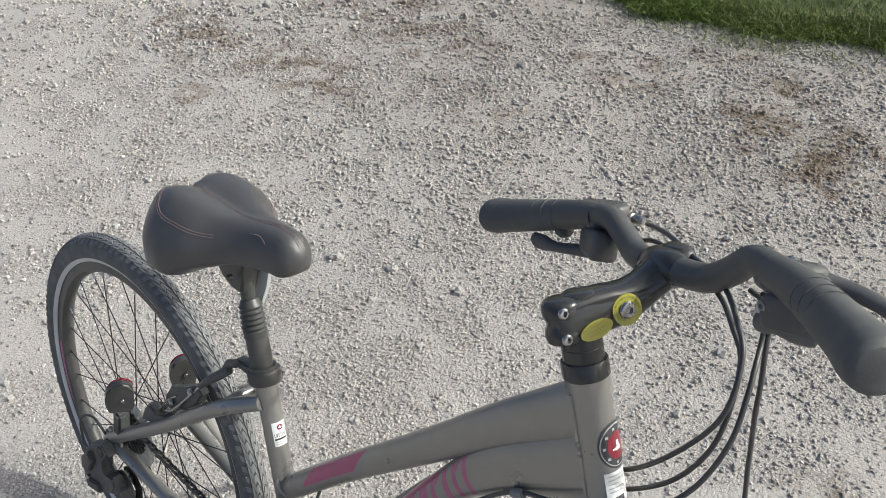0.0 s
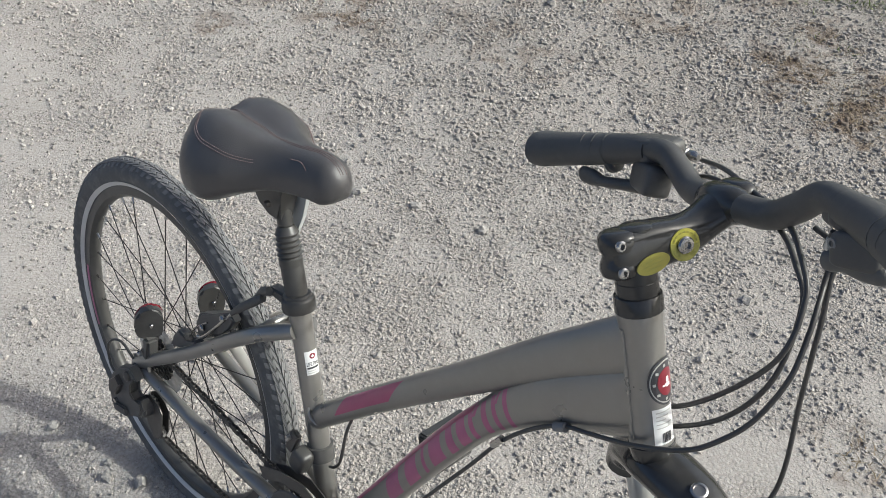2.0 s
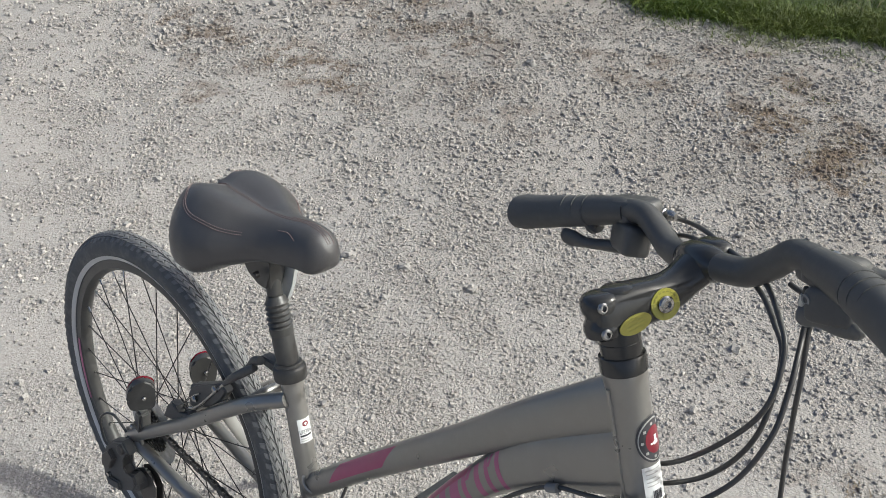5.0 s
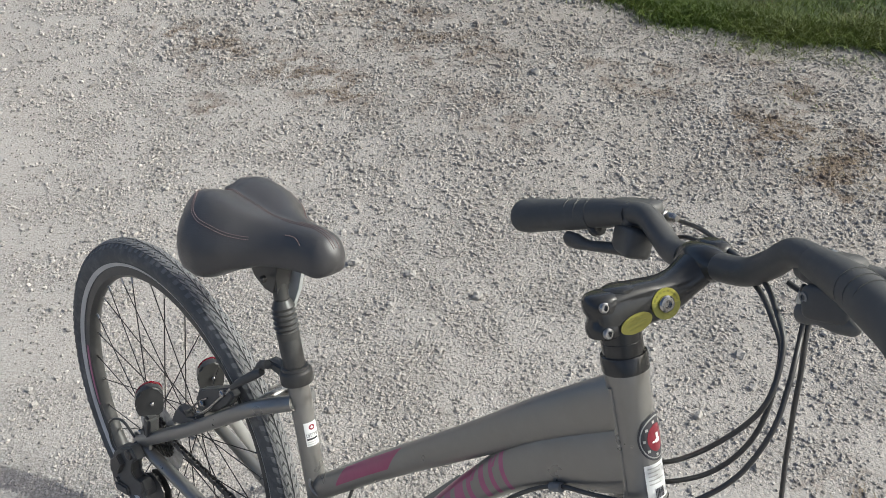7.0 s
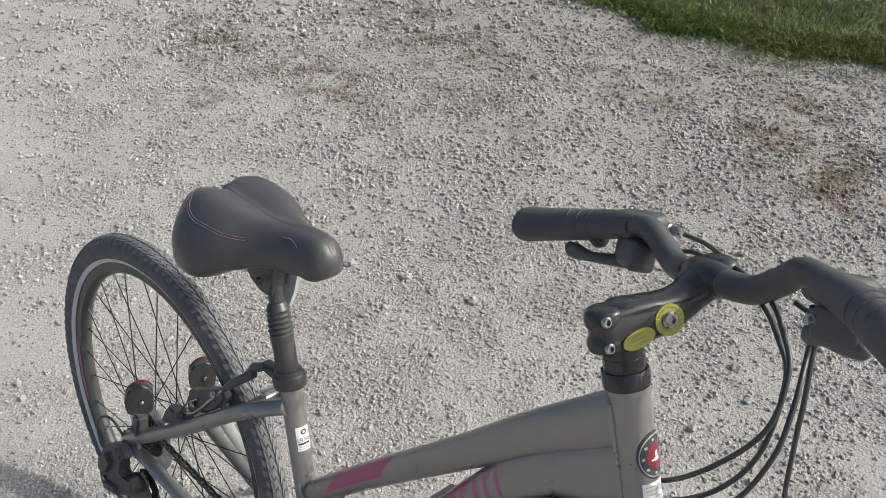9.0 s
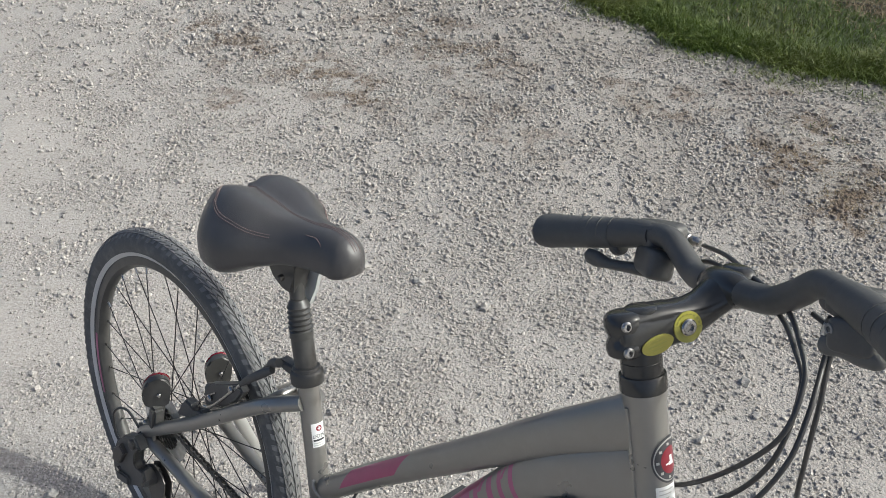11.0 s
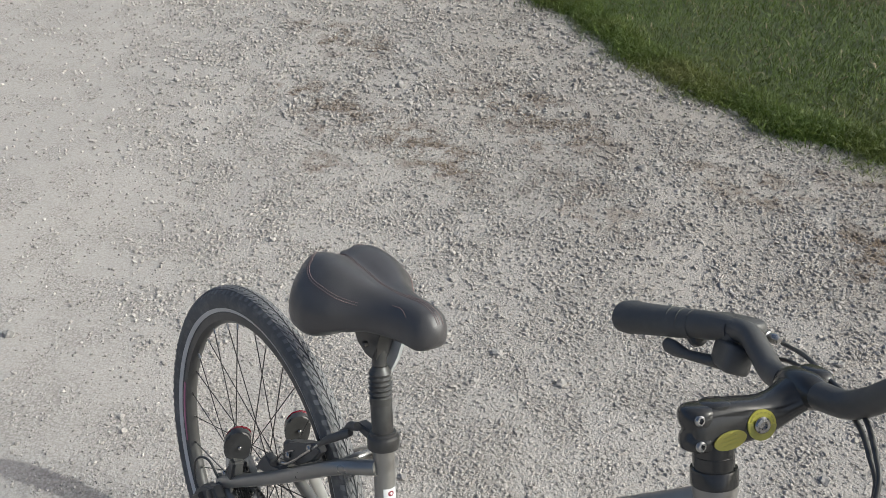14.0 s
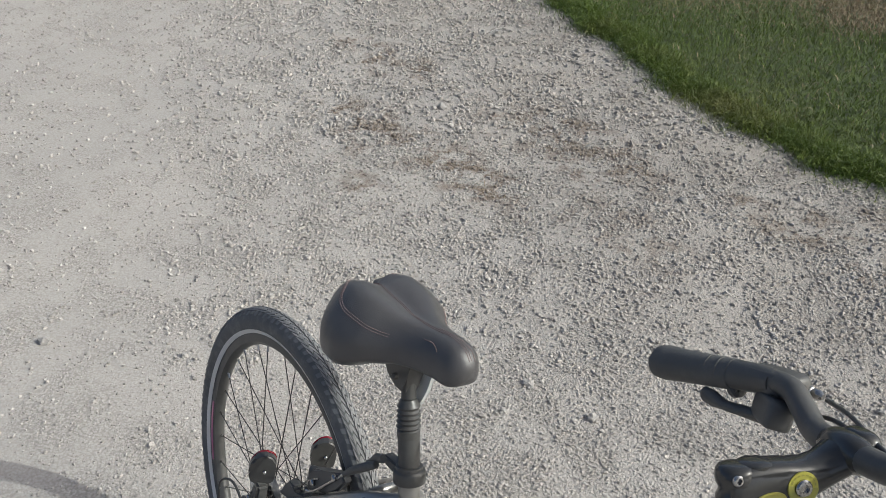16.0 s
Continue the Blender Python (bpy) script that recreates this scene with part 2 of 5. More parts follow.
def sweep(bm, pts, radii, seg=12, side=None, caps=True, closed=False):
    """A tube along pts. radii: one number, or for each point a number or (along side, across it)."""
    pts = [Vector(p) for p in pts]
    n = len(pts)
    if not isinstance(radii, (list, tuple)):
        radii = [radii] * n
    rings = []
    prev = None
    for i in range(n):
        a, b = pts[i - 1 if i or closed else 0], pts[(i + 1) % n if closed else min(i + 1, n - 1)]
        tangent = (b - a).normalized()
        if side is not None:
            u = Vector(side)
        elif prev is not None:
            u = prev
        else:
            u = Vector((0, 0, 1)) if abs(tangent.z) < 0.9 else Vector((1, 0, 0))
        u = (u - tangent * u.dot(tangent)).normalized()
        prev = u
        w = tangent.cross(u)
        r = radii[i]
        ru, rw = r if isinstance(r, (list, tuple)) else (r, r)
        rings.append([bm.verts.new(pts[i] + u * (ru * math.cos(2 * math.pi * k / seg)) + w * (rw * math.sin(2 * math.pi * k / seg))) for k in range(seg)])
    for i in range(n if closed else n - 1):
        p, q = rings[i], rings[(i + 1) % n]
        for k in range(seg):
            bm.faces.new((p[k], p[(k + 1) % seg], q[(k + 1) % seg], q[k]))
    if caps and not closed:
        bm.faces.new(rings[0][::-1])
        bm.faces.new(rings[-1])
    return bm


def tube(pts, radii, seg=14, side=None, smooth_to=0):
    if smooth_to:
        k = len(pts)
        if isinstance(radii, (list, tuple)):
            rr = []
            for j in range(smooth_to):
                f = j / (smooth_to - 1) * (k - 1)
                i = min(int(f), k - 2)
                a, b, t = radii[i], radii[i + 1], f - i
                rr.append(tuple(p + (q - p) * t for p, q in zip(a, b)) if isinstance(a, tuple) else a + (b - a) * t)
            radii = rr
        pts = curve_points(pts, smooth_to)
    return sweep(bmesh.new(), pts, radii, seg, side)


def lathe(profile, seg=24, at=None):
    """Turn (radius, height) about the z axis, then place it."""
    bm = bmesh.new()
    rings = []
    for r, z in profile:
        rings.append([bm.verts.new((r * math.cos(2 * math.pi * k / seg), r * math.sin(2 * math.pi * k / seg), z)) for k in range(seg)])
    for p, q in zip(rings, rings[1:]):
        for k in range(seg):
            bm.faces.new((p[k], p[(k + 1) % seg], q[(k + 1) % seg], q[k]))
    bm.faces.new(rings[0][::-1])
    bm.faces.new(rings[-1])
    if at is not None:
        bm.transform(at)
    return bm


def hoop(profile, seg=96, at=None):
    """A closed (radius, y) outline turned about the y axis."""
    bm = bmesh.new()
    rings = []
    for k in range(seg):
        a = 2 * math.pi * k / seg
        rings.append([bm.verts.new((r * math.cos(a), y, r * math.sin(a))) for r, y in profile])
    m = len(profile)
    for k in range(seg):
        p, q = rings[k], rings[(k + 1) % seg]
        for i in range(m):
            bm.faces.new((p[i], p[(i + 1) % m], q[(i + 1) % m], q[i]))
    if at is not None:
        bm.transform(at)
    return bm


def block(size, at=None, bevel=0.0015, bm=None):
    """A box with rounded edges."""
    own = bmesh.new()
    bmesh.ops.create_cube(own, size=1.0)
    bmesh.ops.scale(own, vec=size, verts=own.verts)
    if bevel:
        bmesh.ops.bevel(own, geom=own.edges[:], offset=bevel, segments=2, affect="EDGES")
    if at is not None:
        own.transform(at)
    if bm is None:
        return own
    me = bpy.data.meshes.new("joined")
    own.to_mesh(me)
    own.free()
    bm.from_mesh(me)
    bpy.data.meshes.remove(me)
    return bm


def prism(outline, half, bevel=0.0, at=None):
    """A flat (x, z) outline given thickness along y, with rounded rims."""
    bm = bmesh.new()
    a = [bm.verts.new((x, -half, z)) for x, z in outline]
    b = [bm.verts.new((x, half, z)) for x, z in outline]
    n = len(outline)
    bm.faces.new(a)
    bm.faces.new(b[::-1])
    for i in range(n):
        bm.faces.new((a[i], b[i], b[(i + 1) % n], a[(i + 1) % n]))
    if bevel:
        rim = [e for e in bm.edges if abs(e.verts[0].co.y - e.verts[1].co.y) < 1e-6]
        bmesh.ops.bevel(bm, geom=rim, offset=bevel, segments=3, affect="EDGES")
    if at is not None:
        bm.transform(at)
    return bm


def lump(half, at=None, sharp=0.55, seg=24):
    """A moulded body: an ellipsoid pulled towards a box; half sizes; sharp 1 is round, 0.3 nearly a box."""
    bm = bmesh.new()

    def pw(v):
        return math.copysign(abs(v) ** sharp, v)
    rings = []
    for i in range(1, seg // 2):
        p = math.pi * i / (seg // 2) - math.pi / 2
        rings.append([bm.verts.new((half[0] * pw(math.cos(p)) * pw(math.cos(2 * math.pi * k / seg)), half[1] * pw(math.cos(p)) * pw(math.sin(2 * math.pi * k / seg)), half[2] * pw(math.sin(p)))) for k in range(seg)])
    for p, q in zip(rings, rings[1:]):
        for k in range(seg):
            bm.faces.new((p[k], p[(k + 1) % seg], q[(k + 1) % seg], q[k]))
    bm.faces.new(rings[0][::-1])
    bm.faces.new(rings[-1])
    if at is not None:
        bm.transform(at)
    return bm


def along(p, q):
    """A matrix whose z axis runs from p to q, at p."""
    p, q = Vector(p), Vector(q)
    return Matrix.Translation(p) @ (q - p).to_track_quat("Z", "Y").to_matrix().to_4x4()


def basis(o, x, y, z):
    m = Matrix.Identity(4)
    for i, c in enumerate((x, y, z, o)):
        m.col[i][:3] = c
    return m


# ---- ground, gravel, lawn ----
EDGE = [(-40.00, 22.00), (-9.00, 6.20), (-6.00, 4.75), (-3.02, 3.28), (-2.42, 3.03), (-2.08, 2.96), (-1.72, 2.86), (-1.33, 2.74), (-0.99, 2.65), (-0.73, 2.64), (-0.39, 2.72), (0.18, 2.87), (1.13, 3.10), (6.00, 4.00), (40.00, 9.00)]
rng = np.random.default_rng(7)


def edge_y(x):
    return np.interp(x, [e[0] for e in EDGE], [e[1] for e in EDGE]) + 0.03


def roll(x, y):
    """Gentle unevenness of the drive."""
    near = np.exp(-(np.square(np.asarray(x) + 0.5) + np.square(np.asarray(y) - 1.5)) / 60.0)
    wave = 0.004 * np.sin(x * 2.1 + 0.7) * np.sin(y * 1.7 + 0.3) + 0.003 * np.sin(x * 5.3 + y * 3.1) + 0.002 * np.sin(x * 9.7 - y * 7.9 + 1.0)
    return wave * near


def sheet(name, xs, ys, height, material):
    xs, ys = np.asarray(xs), np.asarray(ys)
    X, Y = np.meshgrid(xs, ys)
    verts = np.stack([X, Y, height(X, Y)], -1).reshape(-1, 3)
    n, m = len(xs), len(ys)
    i = (np.arange(m - 1)[:, None] * n + np.arange(n - 1)[None, :]).ravel()
    faces = np.stack([i, i + 1, i + n + 1, i + n], 1)
    return mesh_of(name, verts, faces, material)


def mesh_of(name, verts, faces, material, smooth=True):
    me = bpy.data.meshes.new(name)
    k = faces.shape[1]
    me.vertices.add(len(verts))
    me.vertices.foreach_set("co", np.asarray(verts, np.float32).ravel())
    me.loops.add(faces.size)
    me.loops.foreach_set("vertex_index", faces.astype(np.int32).ravel())
    me.polygons.add(len(faces))
    me.polygons.foreach_set("loop_start", np.arange(0, faces.size, k, dtype=np.int32))
    me.polygons.foreach_set("use_smooth", np.full(len(faces), smooth))
    me.update(calc_edges=True)
    me.validate()
    me.materials.append(material)
    return new(name, me)


far = np.geomspace(0.3, 2500, 26)
xs = np.concatenate([-6.5 - far[::-1], np.arange(-6.5, 2.5, 0.03), 2.5 + far])
ys = np.concatenate([-2.0 - far[::-1], np.arange(-2.0, 6.0, 0.03), 6.0 + far])
ground = tagged(sheet("ground", xs, ys, roll, GRAVEL), "pale grey crushed limestone drive with brown earthy stains", "ground", kind="structure")

lx = np.concatenate([-9 - far[::-1] * 0.012, np.arange(-9, 3.0, 0.08), 3 + far * 0.012])
lt = np.concatenate([np.linspace(0, 1, 30) ** 1.5 * 2.5, 2.5 + np.geomspace(0.3, 300, 14)])
LX, LT = np.meshgrid(lx, lt)
wob = 0.03 * np.sin(LX * 5.1) + 0.02 * np.sin(LX * 13.7 + 1.0) + 0.012 * np.sin(LX * 31.0)
LY = edge_y(LX) + wob + LT
LZ = 0.036 * (1 - np.exp(-LT / 0.05)) - 0.006 + 0.008 * np.sin(LX * 3.0) * np.sin(LY * 2.6) * np.minimum(LT, 1)
nl, ml = len(lx), len(lt)
li = (np.arange(ml - 1)[:, None] * nl + np.arange(nl - 1)[None, :]).ravel()
tagged(mesh_of("lawn", np.stack([LX, LY, LZ], -1).reshape(-1, 3), np.stack([li, li + 1, li + nl + 1, li + nl], 1), SOIL),
       "mown green lawn bordering the gravel drive", "lawn", kind="structure")


def blades(name, roots, tall, lean_by, width, material, label, category):
    """Many grass blades, each bent and tapered."""
    n = len(roots)
    a = rng.uniform(0, 2 * np.pi, n)
    bend = rng.normal(0, lean_by, (n, 2))
    h = tall * rng.uniform(0.55, 1.25, n)
    w = width * rng.uniform(0.7, 1.3, n)
    across = np.stack([np.cos(a), np.sin(a), np.zeros(n)], 1) * w[:, None] / 2
    mid = roots + np.stack([bend[:, 0] * h * 0.4, bend[:, 1] * h * 0.4, h * 0.55], 1)
    drop = np.clip(1 - 0.35 * np.hypot(bend[:, 0], bend[:, 1]), 0.35, 1)
    tip = roots + np.stack([bend[:, 0] * h * 1.1, bend[:, 1] * h * 1.1, h * drop], 1)
    verts = np.stack([roots - across, roots + across, mid + across * 0.8, mid - across * 0.8, tip], 1).reshape(-1, 3)
    o = np.arange(n)[:, None] * 5
    tri = np.concatenate([o + (0, 1, 2), o + (0, 2, 3), o + (3, 2, 4)], 0)
    return tagged(mesh_of(name, verts, tri, material), label, category, kind="stuff")


def lawn_roots(n, x0, x1, depth, power=1.5):
    x = rng.uniform(x0, x1, n)
    d = rng.uniform(0, 1, n) ** power * depth + rng.normal(0, 0.02, n)
    y = edge_y(x) + 0.03 * np.sin(x * 5.1) + 0.02 * np.sin(x * 13.7 + 1.0) + d
    z = 0.031 * (1 - np.exp(-np.maximum(d, 0) / 0.05)) - 0.004
    return np.stack([x, y, z], 1)


roots = np.concatenate([lawn_roots(150000, -4.2, 0.9, 2.9, 1.35), lawn_roots(22000, -8.0, 3.0, 7.0, 1.0)])
patch = 0.72 / (1 + np.exp(-(roots[:, 1] - 4.20 - 0.11 * (roots[:, 0] + 1.5) + 0.12 * np.sin(roots[:, 0] * 7.0)) / 0.07))
bare = np.exp(-np.square((roots[:, 0] + 0.24) / 0.22) - np.square((roots[:, 1] - 3.43) / 0.10))
straw = np.exp(-np.square((roots[:, 0] + 2.7) / 0.55) - np.square((roots[:, 1] - 3.95) / 0.35))
keep = rng.uniform(0, 1, len(roots)) > np.clip(patch * 1.25, 0, 0.95) + np.clip(bare * 1.1, 0, 0.93) + 0.35 * straw
blades("lawn_grass", roots[keep], 0.031, 0.75, 0.0026, BLADES, "short mown green grass blades of the lawn", "grass")
dry = roots[~keep]
blades("dry_grass", np.concatenate([dry, lawn_roots(4500, -4.2, 0.9, 2.9, 1.0)]), 0.035, 0.9, 0.0042, STRAW, "dry brown grass and thatch in the lawn", "grass")
fringe = lawn_roots(5000, -4.2, 0.9, 0.05, 1.0)
fringe[:, 1] -= rng.exponential(0.035, len(fringe))
rim = lawn_roots(34000, -4.2, 0.9, 0.13, 1.0)
blades("rim_grass", rim, 0.052, 0.7, 0.0030, BLADES, "longer grass along the rim of the lawn", "grass")
blades("edge_grass", fringe, 0.050, 1.0, 0.0032, BLADES, "straggling grass spilling over the gravel edge", "grass")
weeds = np.concatenate([np.stack([rng.normal(cx, rx * 0.45, k), rng.normal(cy, ry * 0.45, k), np.zeros(k)], 1)
                        for cx, cy, rx, ry, k in ((0.22, 2.2, 0.3, 0.14, 240), (0.40, 2.06, 0.26, 0.1, 200), (0.02, 2.42, 0.2, 0.06, 70), (0.94, 0.98, 0.07, 0.05, 90),
                                                  (-1.5, 1.50, 0.4, 0.1, 70), (-1.4, 2.03, 0.4, 0.15, 70))])
tufts = np.concatenate([np.stack([rng.normal(cx, 0.07, k), rng.normal(cy, 0.03, k), np.zeros(k)], 1) for cx, cy, k in ((-0.30, 2.64, 130), (-0.16, 2.68, 90), (0.04, 2.73, 80), (-0.52, 2.62, 50), (0.08, 2.38, 18))])
blades("green_weeds", tufts, 0.018, 1.3, 0.0026, BLADES, "small green weeds scattered on the gravel", "weeds")
blades("dead_weeds", weeds, 0.016, 1.6, 0.0022, STRAW, "dead brown weeds lying flat on the gravel", "weeds")


def heaps(x, y):
    """The same form as rubble(), for placing chips."""
    def wave(ax, ay, c, warp):
        return np.sin(ax * x + ay * y + c + 1.4 * warp)
    w1, w2 = wave(4.1, 7.3, 0.4, 0.0), wave(-6.7, 3.9, 1.9, 0.0)
    total = wave(9.0, 5.0, 0.0, w1) * wave(-4.0, 11.0, 2.0, w2) + 0.6 * wave(21.0, -9.0, 1.0, w2) * wave(12.0, 25.0, 0.5, w1)
    return np.clip((total + 0.55) / 1.0, 0, 1)


def chips(name, n, near, reach, small, large, material, label, rise=0.0):
    """Crushed stone: worn angular lumps bedded in the dust, between two distances from the front of the bicycle."""
    x, y = rng.uniform(-5.4, 1.2, n), rng.uniform(-0.5, 4.6, n)
    d = np.hypot(x - 1.2, y + 0.3)
    ok = (d > near) & (d < reach) & (y > 0.95 * x - 0.22) & (y > -0.60 - 0.21 * x) & (x < 1.60 - 0.455 * y) & (y < edge_y(x) + 0.02)
    ok &= np.hypot(x - 0.825, y - 0.815) > 0.125 * rng.uniform(0.55, 1.0, n)
    x, y = x[ok], y[ok]
    loose = np.clip((y + 0.42 * x + 0.5) / 1.4, 0, 1)
    ok = rng.uniform(0, 1, len(x)) < (0.42 + 0.58 * heaps(x, y)) * (0.78 + 0.22 * loose) * np.clip((y + 0.40 * x + 0.65) / 0.75, 0.30, 1.0) * np.clip(np.hypot(x - 1.0, y - 0.75) / 0.75, 0.58, 1.0)
    x, y = x[ok], y[ok]
    n = len(x)
    loose = np.clip((y + 0.42 * x + 0.2) / 1.6, 0, 1) * np.clip((y - 0.3) / 0.9, 0, 1)
    grade = rng.uniform(0, 1, n) ** 2.7
    size = small * (large / small) ** grade / 2 * (0.88 + 0.08 * loose)
    ring = np.arange(5) * 2 * np.pi / 5
    low = np.stack([np.cos(ring), np.sin(ring), np.full(5, -0.55)], 1)
    high = np.stack([0.66 * np.cos(ring + 0.6), 0.66 * np.sin(ring + 0.6), np.full(5, 0.55)], 1)
    base = np.concatenate([low, high])
    tri = np.array([t for k in range(5) for t in ((k, (k + 1) % 5, 5 + k), ((k + 1) % 5, 5 + (k + 1) % 5, 5 + k))] + [(5, 6, 7), (5, 7, 8), (5, 8, 9)])
    shape = base[None] * rng.uniform(0.68, 1.18, (n, 10, 1)) * np.stack([rng.uniform(0.95, 1.35, n), rng.uniform(0.75, 1.05, n), rng.uniform(0.6, 1.0, n)], 1)[:, None, :]
    a, b = rng.uniform(0, 2 * np.pi, n), rng.normal(0, 0.30, n)
    ca, sa, cb, sb = np.cos(a)[:, None], np.sin(a)[:, None], np.cos(b)[:, None], np.sin(b)[:, None]
    px, py, pz = shape[..., 0], shape[..., 1] * cb - shape[..., 2] * sb, shape[..., 1] * sb + shape[..., 2] * cb
    pts = np.stack([px * ca - py * sa, px * sa + py * ca, pz], -1) * size[:, None, None]
    pts += np.stack([x, y, roll(x, y) + size * (rng.uniform(-0.40, 0.16, n) + 0.55 * grade + 0.04 * loose + rise)], 1)[:, None, :]
    faces = (np.arange(n)[:, None, None] * 10 + tri[None]).reshape(-1, 3)
    return tagged(mesh_of(name, pts.reshape(-1, 3), faces, material, False), label, "gravel", kind="stuff")


chips("gravel", 1050000, 0.0, 2.1, 0.0037, 0.0132, STONES, "loose pale limestone gravel chips bedded in dust")
chips("middle_gravel", 520000, 2.1, 3.5, 0.0054, 0.0172, STONES, "pale limestone gravel across the drive", 0.12)
chips("far_gravel", 175000, 3.5, 8.0, 0.0085, 0.024, STONES, "pale gravel chips further up the drive", 0.30)
chips("coarse_gravel", 4200, 0.0, 6.0, 0.013, 0.026, STONES, "scattered coarser limestone pieces")


def rock(at, size, turn, seed):
    """One larger stone, rough and angular."""
    bm = bmesh.new()
    bmesh.ops.create_icosphere(bm, subdivisions=2, radius=1.0)
    r = np.random.default_rng(seed)
    for v in bm.verts:
        k = 0.78 + 0.5 * noise.noise(v.co * 1.3 + Vector((seed, 0, 0))) + 0.12 * r.normal()
        v.co *= min(max(k, 0.6), 1.25)
    bmesh.ops.scale(bm, vec=size, verts=bm.verts)
    bm.transform(pose(at[0], at[1], at[2] if len(at) > 2 else size[2] * 0.45, 0, 0, turn))
    me_ob = part("stone", bm, ROCKS, smooth=False)
    return tagged(me_ob, "pale angular limestone piece lying on the gravel", "stone", "larger stones on the drive")


for k, (x, y, a, b, c, turn) in enumerate((
        (-0.304, 0.930, 0.026, 0.016, 0.013, 20), (-0.099, 0.979, 0.019, 0.017, 0.014, 60), (0.538, 1.217, 0.022, 0.017, 0.013, 10), (-0.470, 0.868, 0.024, 0.018, 0.014, 40),
        (-0.779, 2.039, 0.026, 0.022, 0.020, 0), (-0.768, 2.105, 0.030, 0.018, 0.012, 70), (-2.048, 1.821, 0.030, 0.024, 0.020, 15), (0.615, 1.146, 0.015, 0.012, 0.010, 80),
        (-1.300, -0.120, 0.024, 0.020, 0.014, 35), (-0.988, 0.197, 0.016, 0.013, 0.010, 5), (-0.258, 0.808, 0.014, 0.011, 0.010, 50), (0.207, 0.335, 0.014, 0.012, 0.010, 25),
        (0.565, 0.990, 0.014, 0.011, 0.011, 65), (0.321, 1.613, 0.016, 0.013, 0.011, 44), (-0.740, 0.008, 0.013, 0.011, 0.009, 12), (0.028, 0.501, 0.014, 0.012, 0.010, 33),
        (-0.345, -0.122, 0.019, 0.012, 0.008, 70), (-0.069, -0.064, 0.017, 0.015, 0.014, 30), (-0.134, -0.104, 0.015, 0.013, 0.012, 10), (-0.167, -0.084, 0.012, 0.010, 0.008, 55))):
    rock((x, y), (a, b, c), turn, k + 3)


# a shoe's print pressed into the dust, and a twig on the lawn
bm = bmesh.new()
for k in range(14):
    r = 0.022 + 0.0074 * k
    pts = [V(0.833 + r * math.cos(a), 0.762 + r * math.sin(a), 0.0026) for a in [radians(38 + (118 - 3 * k) * j / 15) for j in range(16)]]
    sweep(bm, pts, [(0.0022 - 0.0014 * abs(j - 7.5) / 7.5, 0.0019) for j in range(16)], 6, (0, 0, 1))
tagged(part("shoe_print", bm, GRAVEL), "curved ridges of a shoe print in pale dust", "shoe print", kind="stuff")
twig = tagged(part("twig", tube([(-0.40, 3.400, 0.026), (-0.31, 3.425, 0.036), (-0.24, 3.435, 0.034), (-0.15, 3.425, 0.028), (-0.06, 3.435, 0.024)], [0.003, 0.0055, 0.0065, 0.005, 0.002], 8, None, 22), BARK),
              "grey bent twig lying on a bare patch of lawn", "twig")
part("side_shoot", tube([(-0.25, 3.435, 0.034), (-0.22, 3.470, 0.045), (-0.17, 3.500, 0.048)], [0.003, 0.0025, 0.0015], 6, None, 8), BARK, twig)


# ---- the bicycle, built upright and leant on its kickstand ----
LEAN_DEG = 12.99
bike = tagged(new("bicycle"), "silver-grey hybrid bicycle with pink decals, leaning on its kickstand on gravel", "bicycle")
bike.matrix_world = pose(0, 0, 0.0146, -LEAN_DEG)
RA = 0.348
HEAD, HTA, STEER = V(0.9442, 0.003, 0.8015), radians(68.85), radians(64.76)
AX = V(-math.cos(HTA), 0, math.sin(HTA))
H0 = V(math.sin(HTA), 0, math.cos(HTA))
HF = H0 * math.cos(STEER) + V(0, 1, 0) * math.sin(STEER)
HL = H0 * -math.sin(STEER) + V(0, 1, 0) * math.cos(STEER)


def S(s, l, u):
    """A point of the steered front: along the stem, to its left, up the steering axis."""
    return HEAD + HF * s + HL * l + AX * u


STEERED = basis(HEAD, HF, HL, AX)


def seat_x(z):
    return 0.4657 - (z - 0.285) * 0.2706


def wrapped(origin, axis, right, ahead, r, a0, a1, u0, u1, thick=0.0005, oval=False, n=16, m=10):
    """A label bent round a tube: a from right towards ahead in degrees, u along the axis."""
    if oval:
        n, m = 24, 28
    bm = bmesh.new()
    grid = []
    for j in range(m + 1):
        row = []
        for i in range(n + 1):
            f, g = 2 * i / n - 1, (-math.cos(math.pi * j / m) if oval else 2 * j / m - 1)
            if oval:
                f *= math.sqrt(max(0.0, 1 - g * g * 0.9999)) if abs(g) < 1 else 0.02
            a = radians((a0 + a1) / 2 + f * (a1 - a0) / 2)
            row.append(bm.verts.new(origin + (right * math.cos(a) + ahead * math.sin(a)) * (r + thick) + axis * ((u0 + u1) / 2 + g * (u1 - u0) / 2)))
        grid.append(row)
    for j in range(m):
        for i in range(n):
            bm.faces.new((grid[j][i], grid[j][i + 1], grid[j + 1][i + 1], grid[j + 1][i]))
    return bm


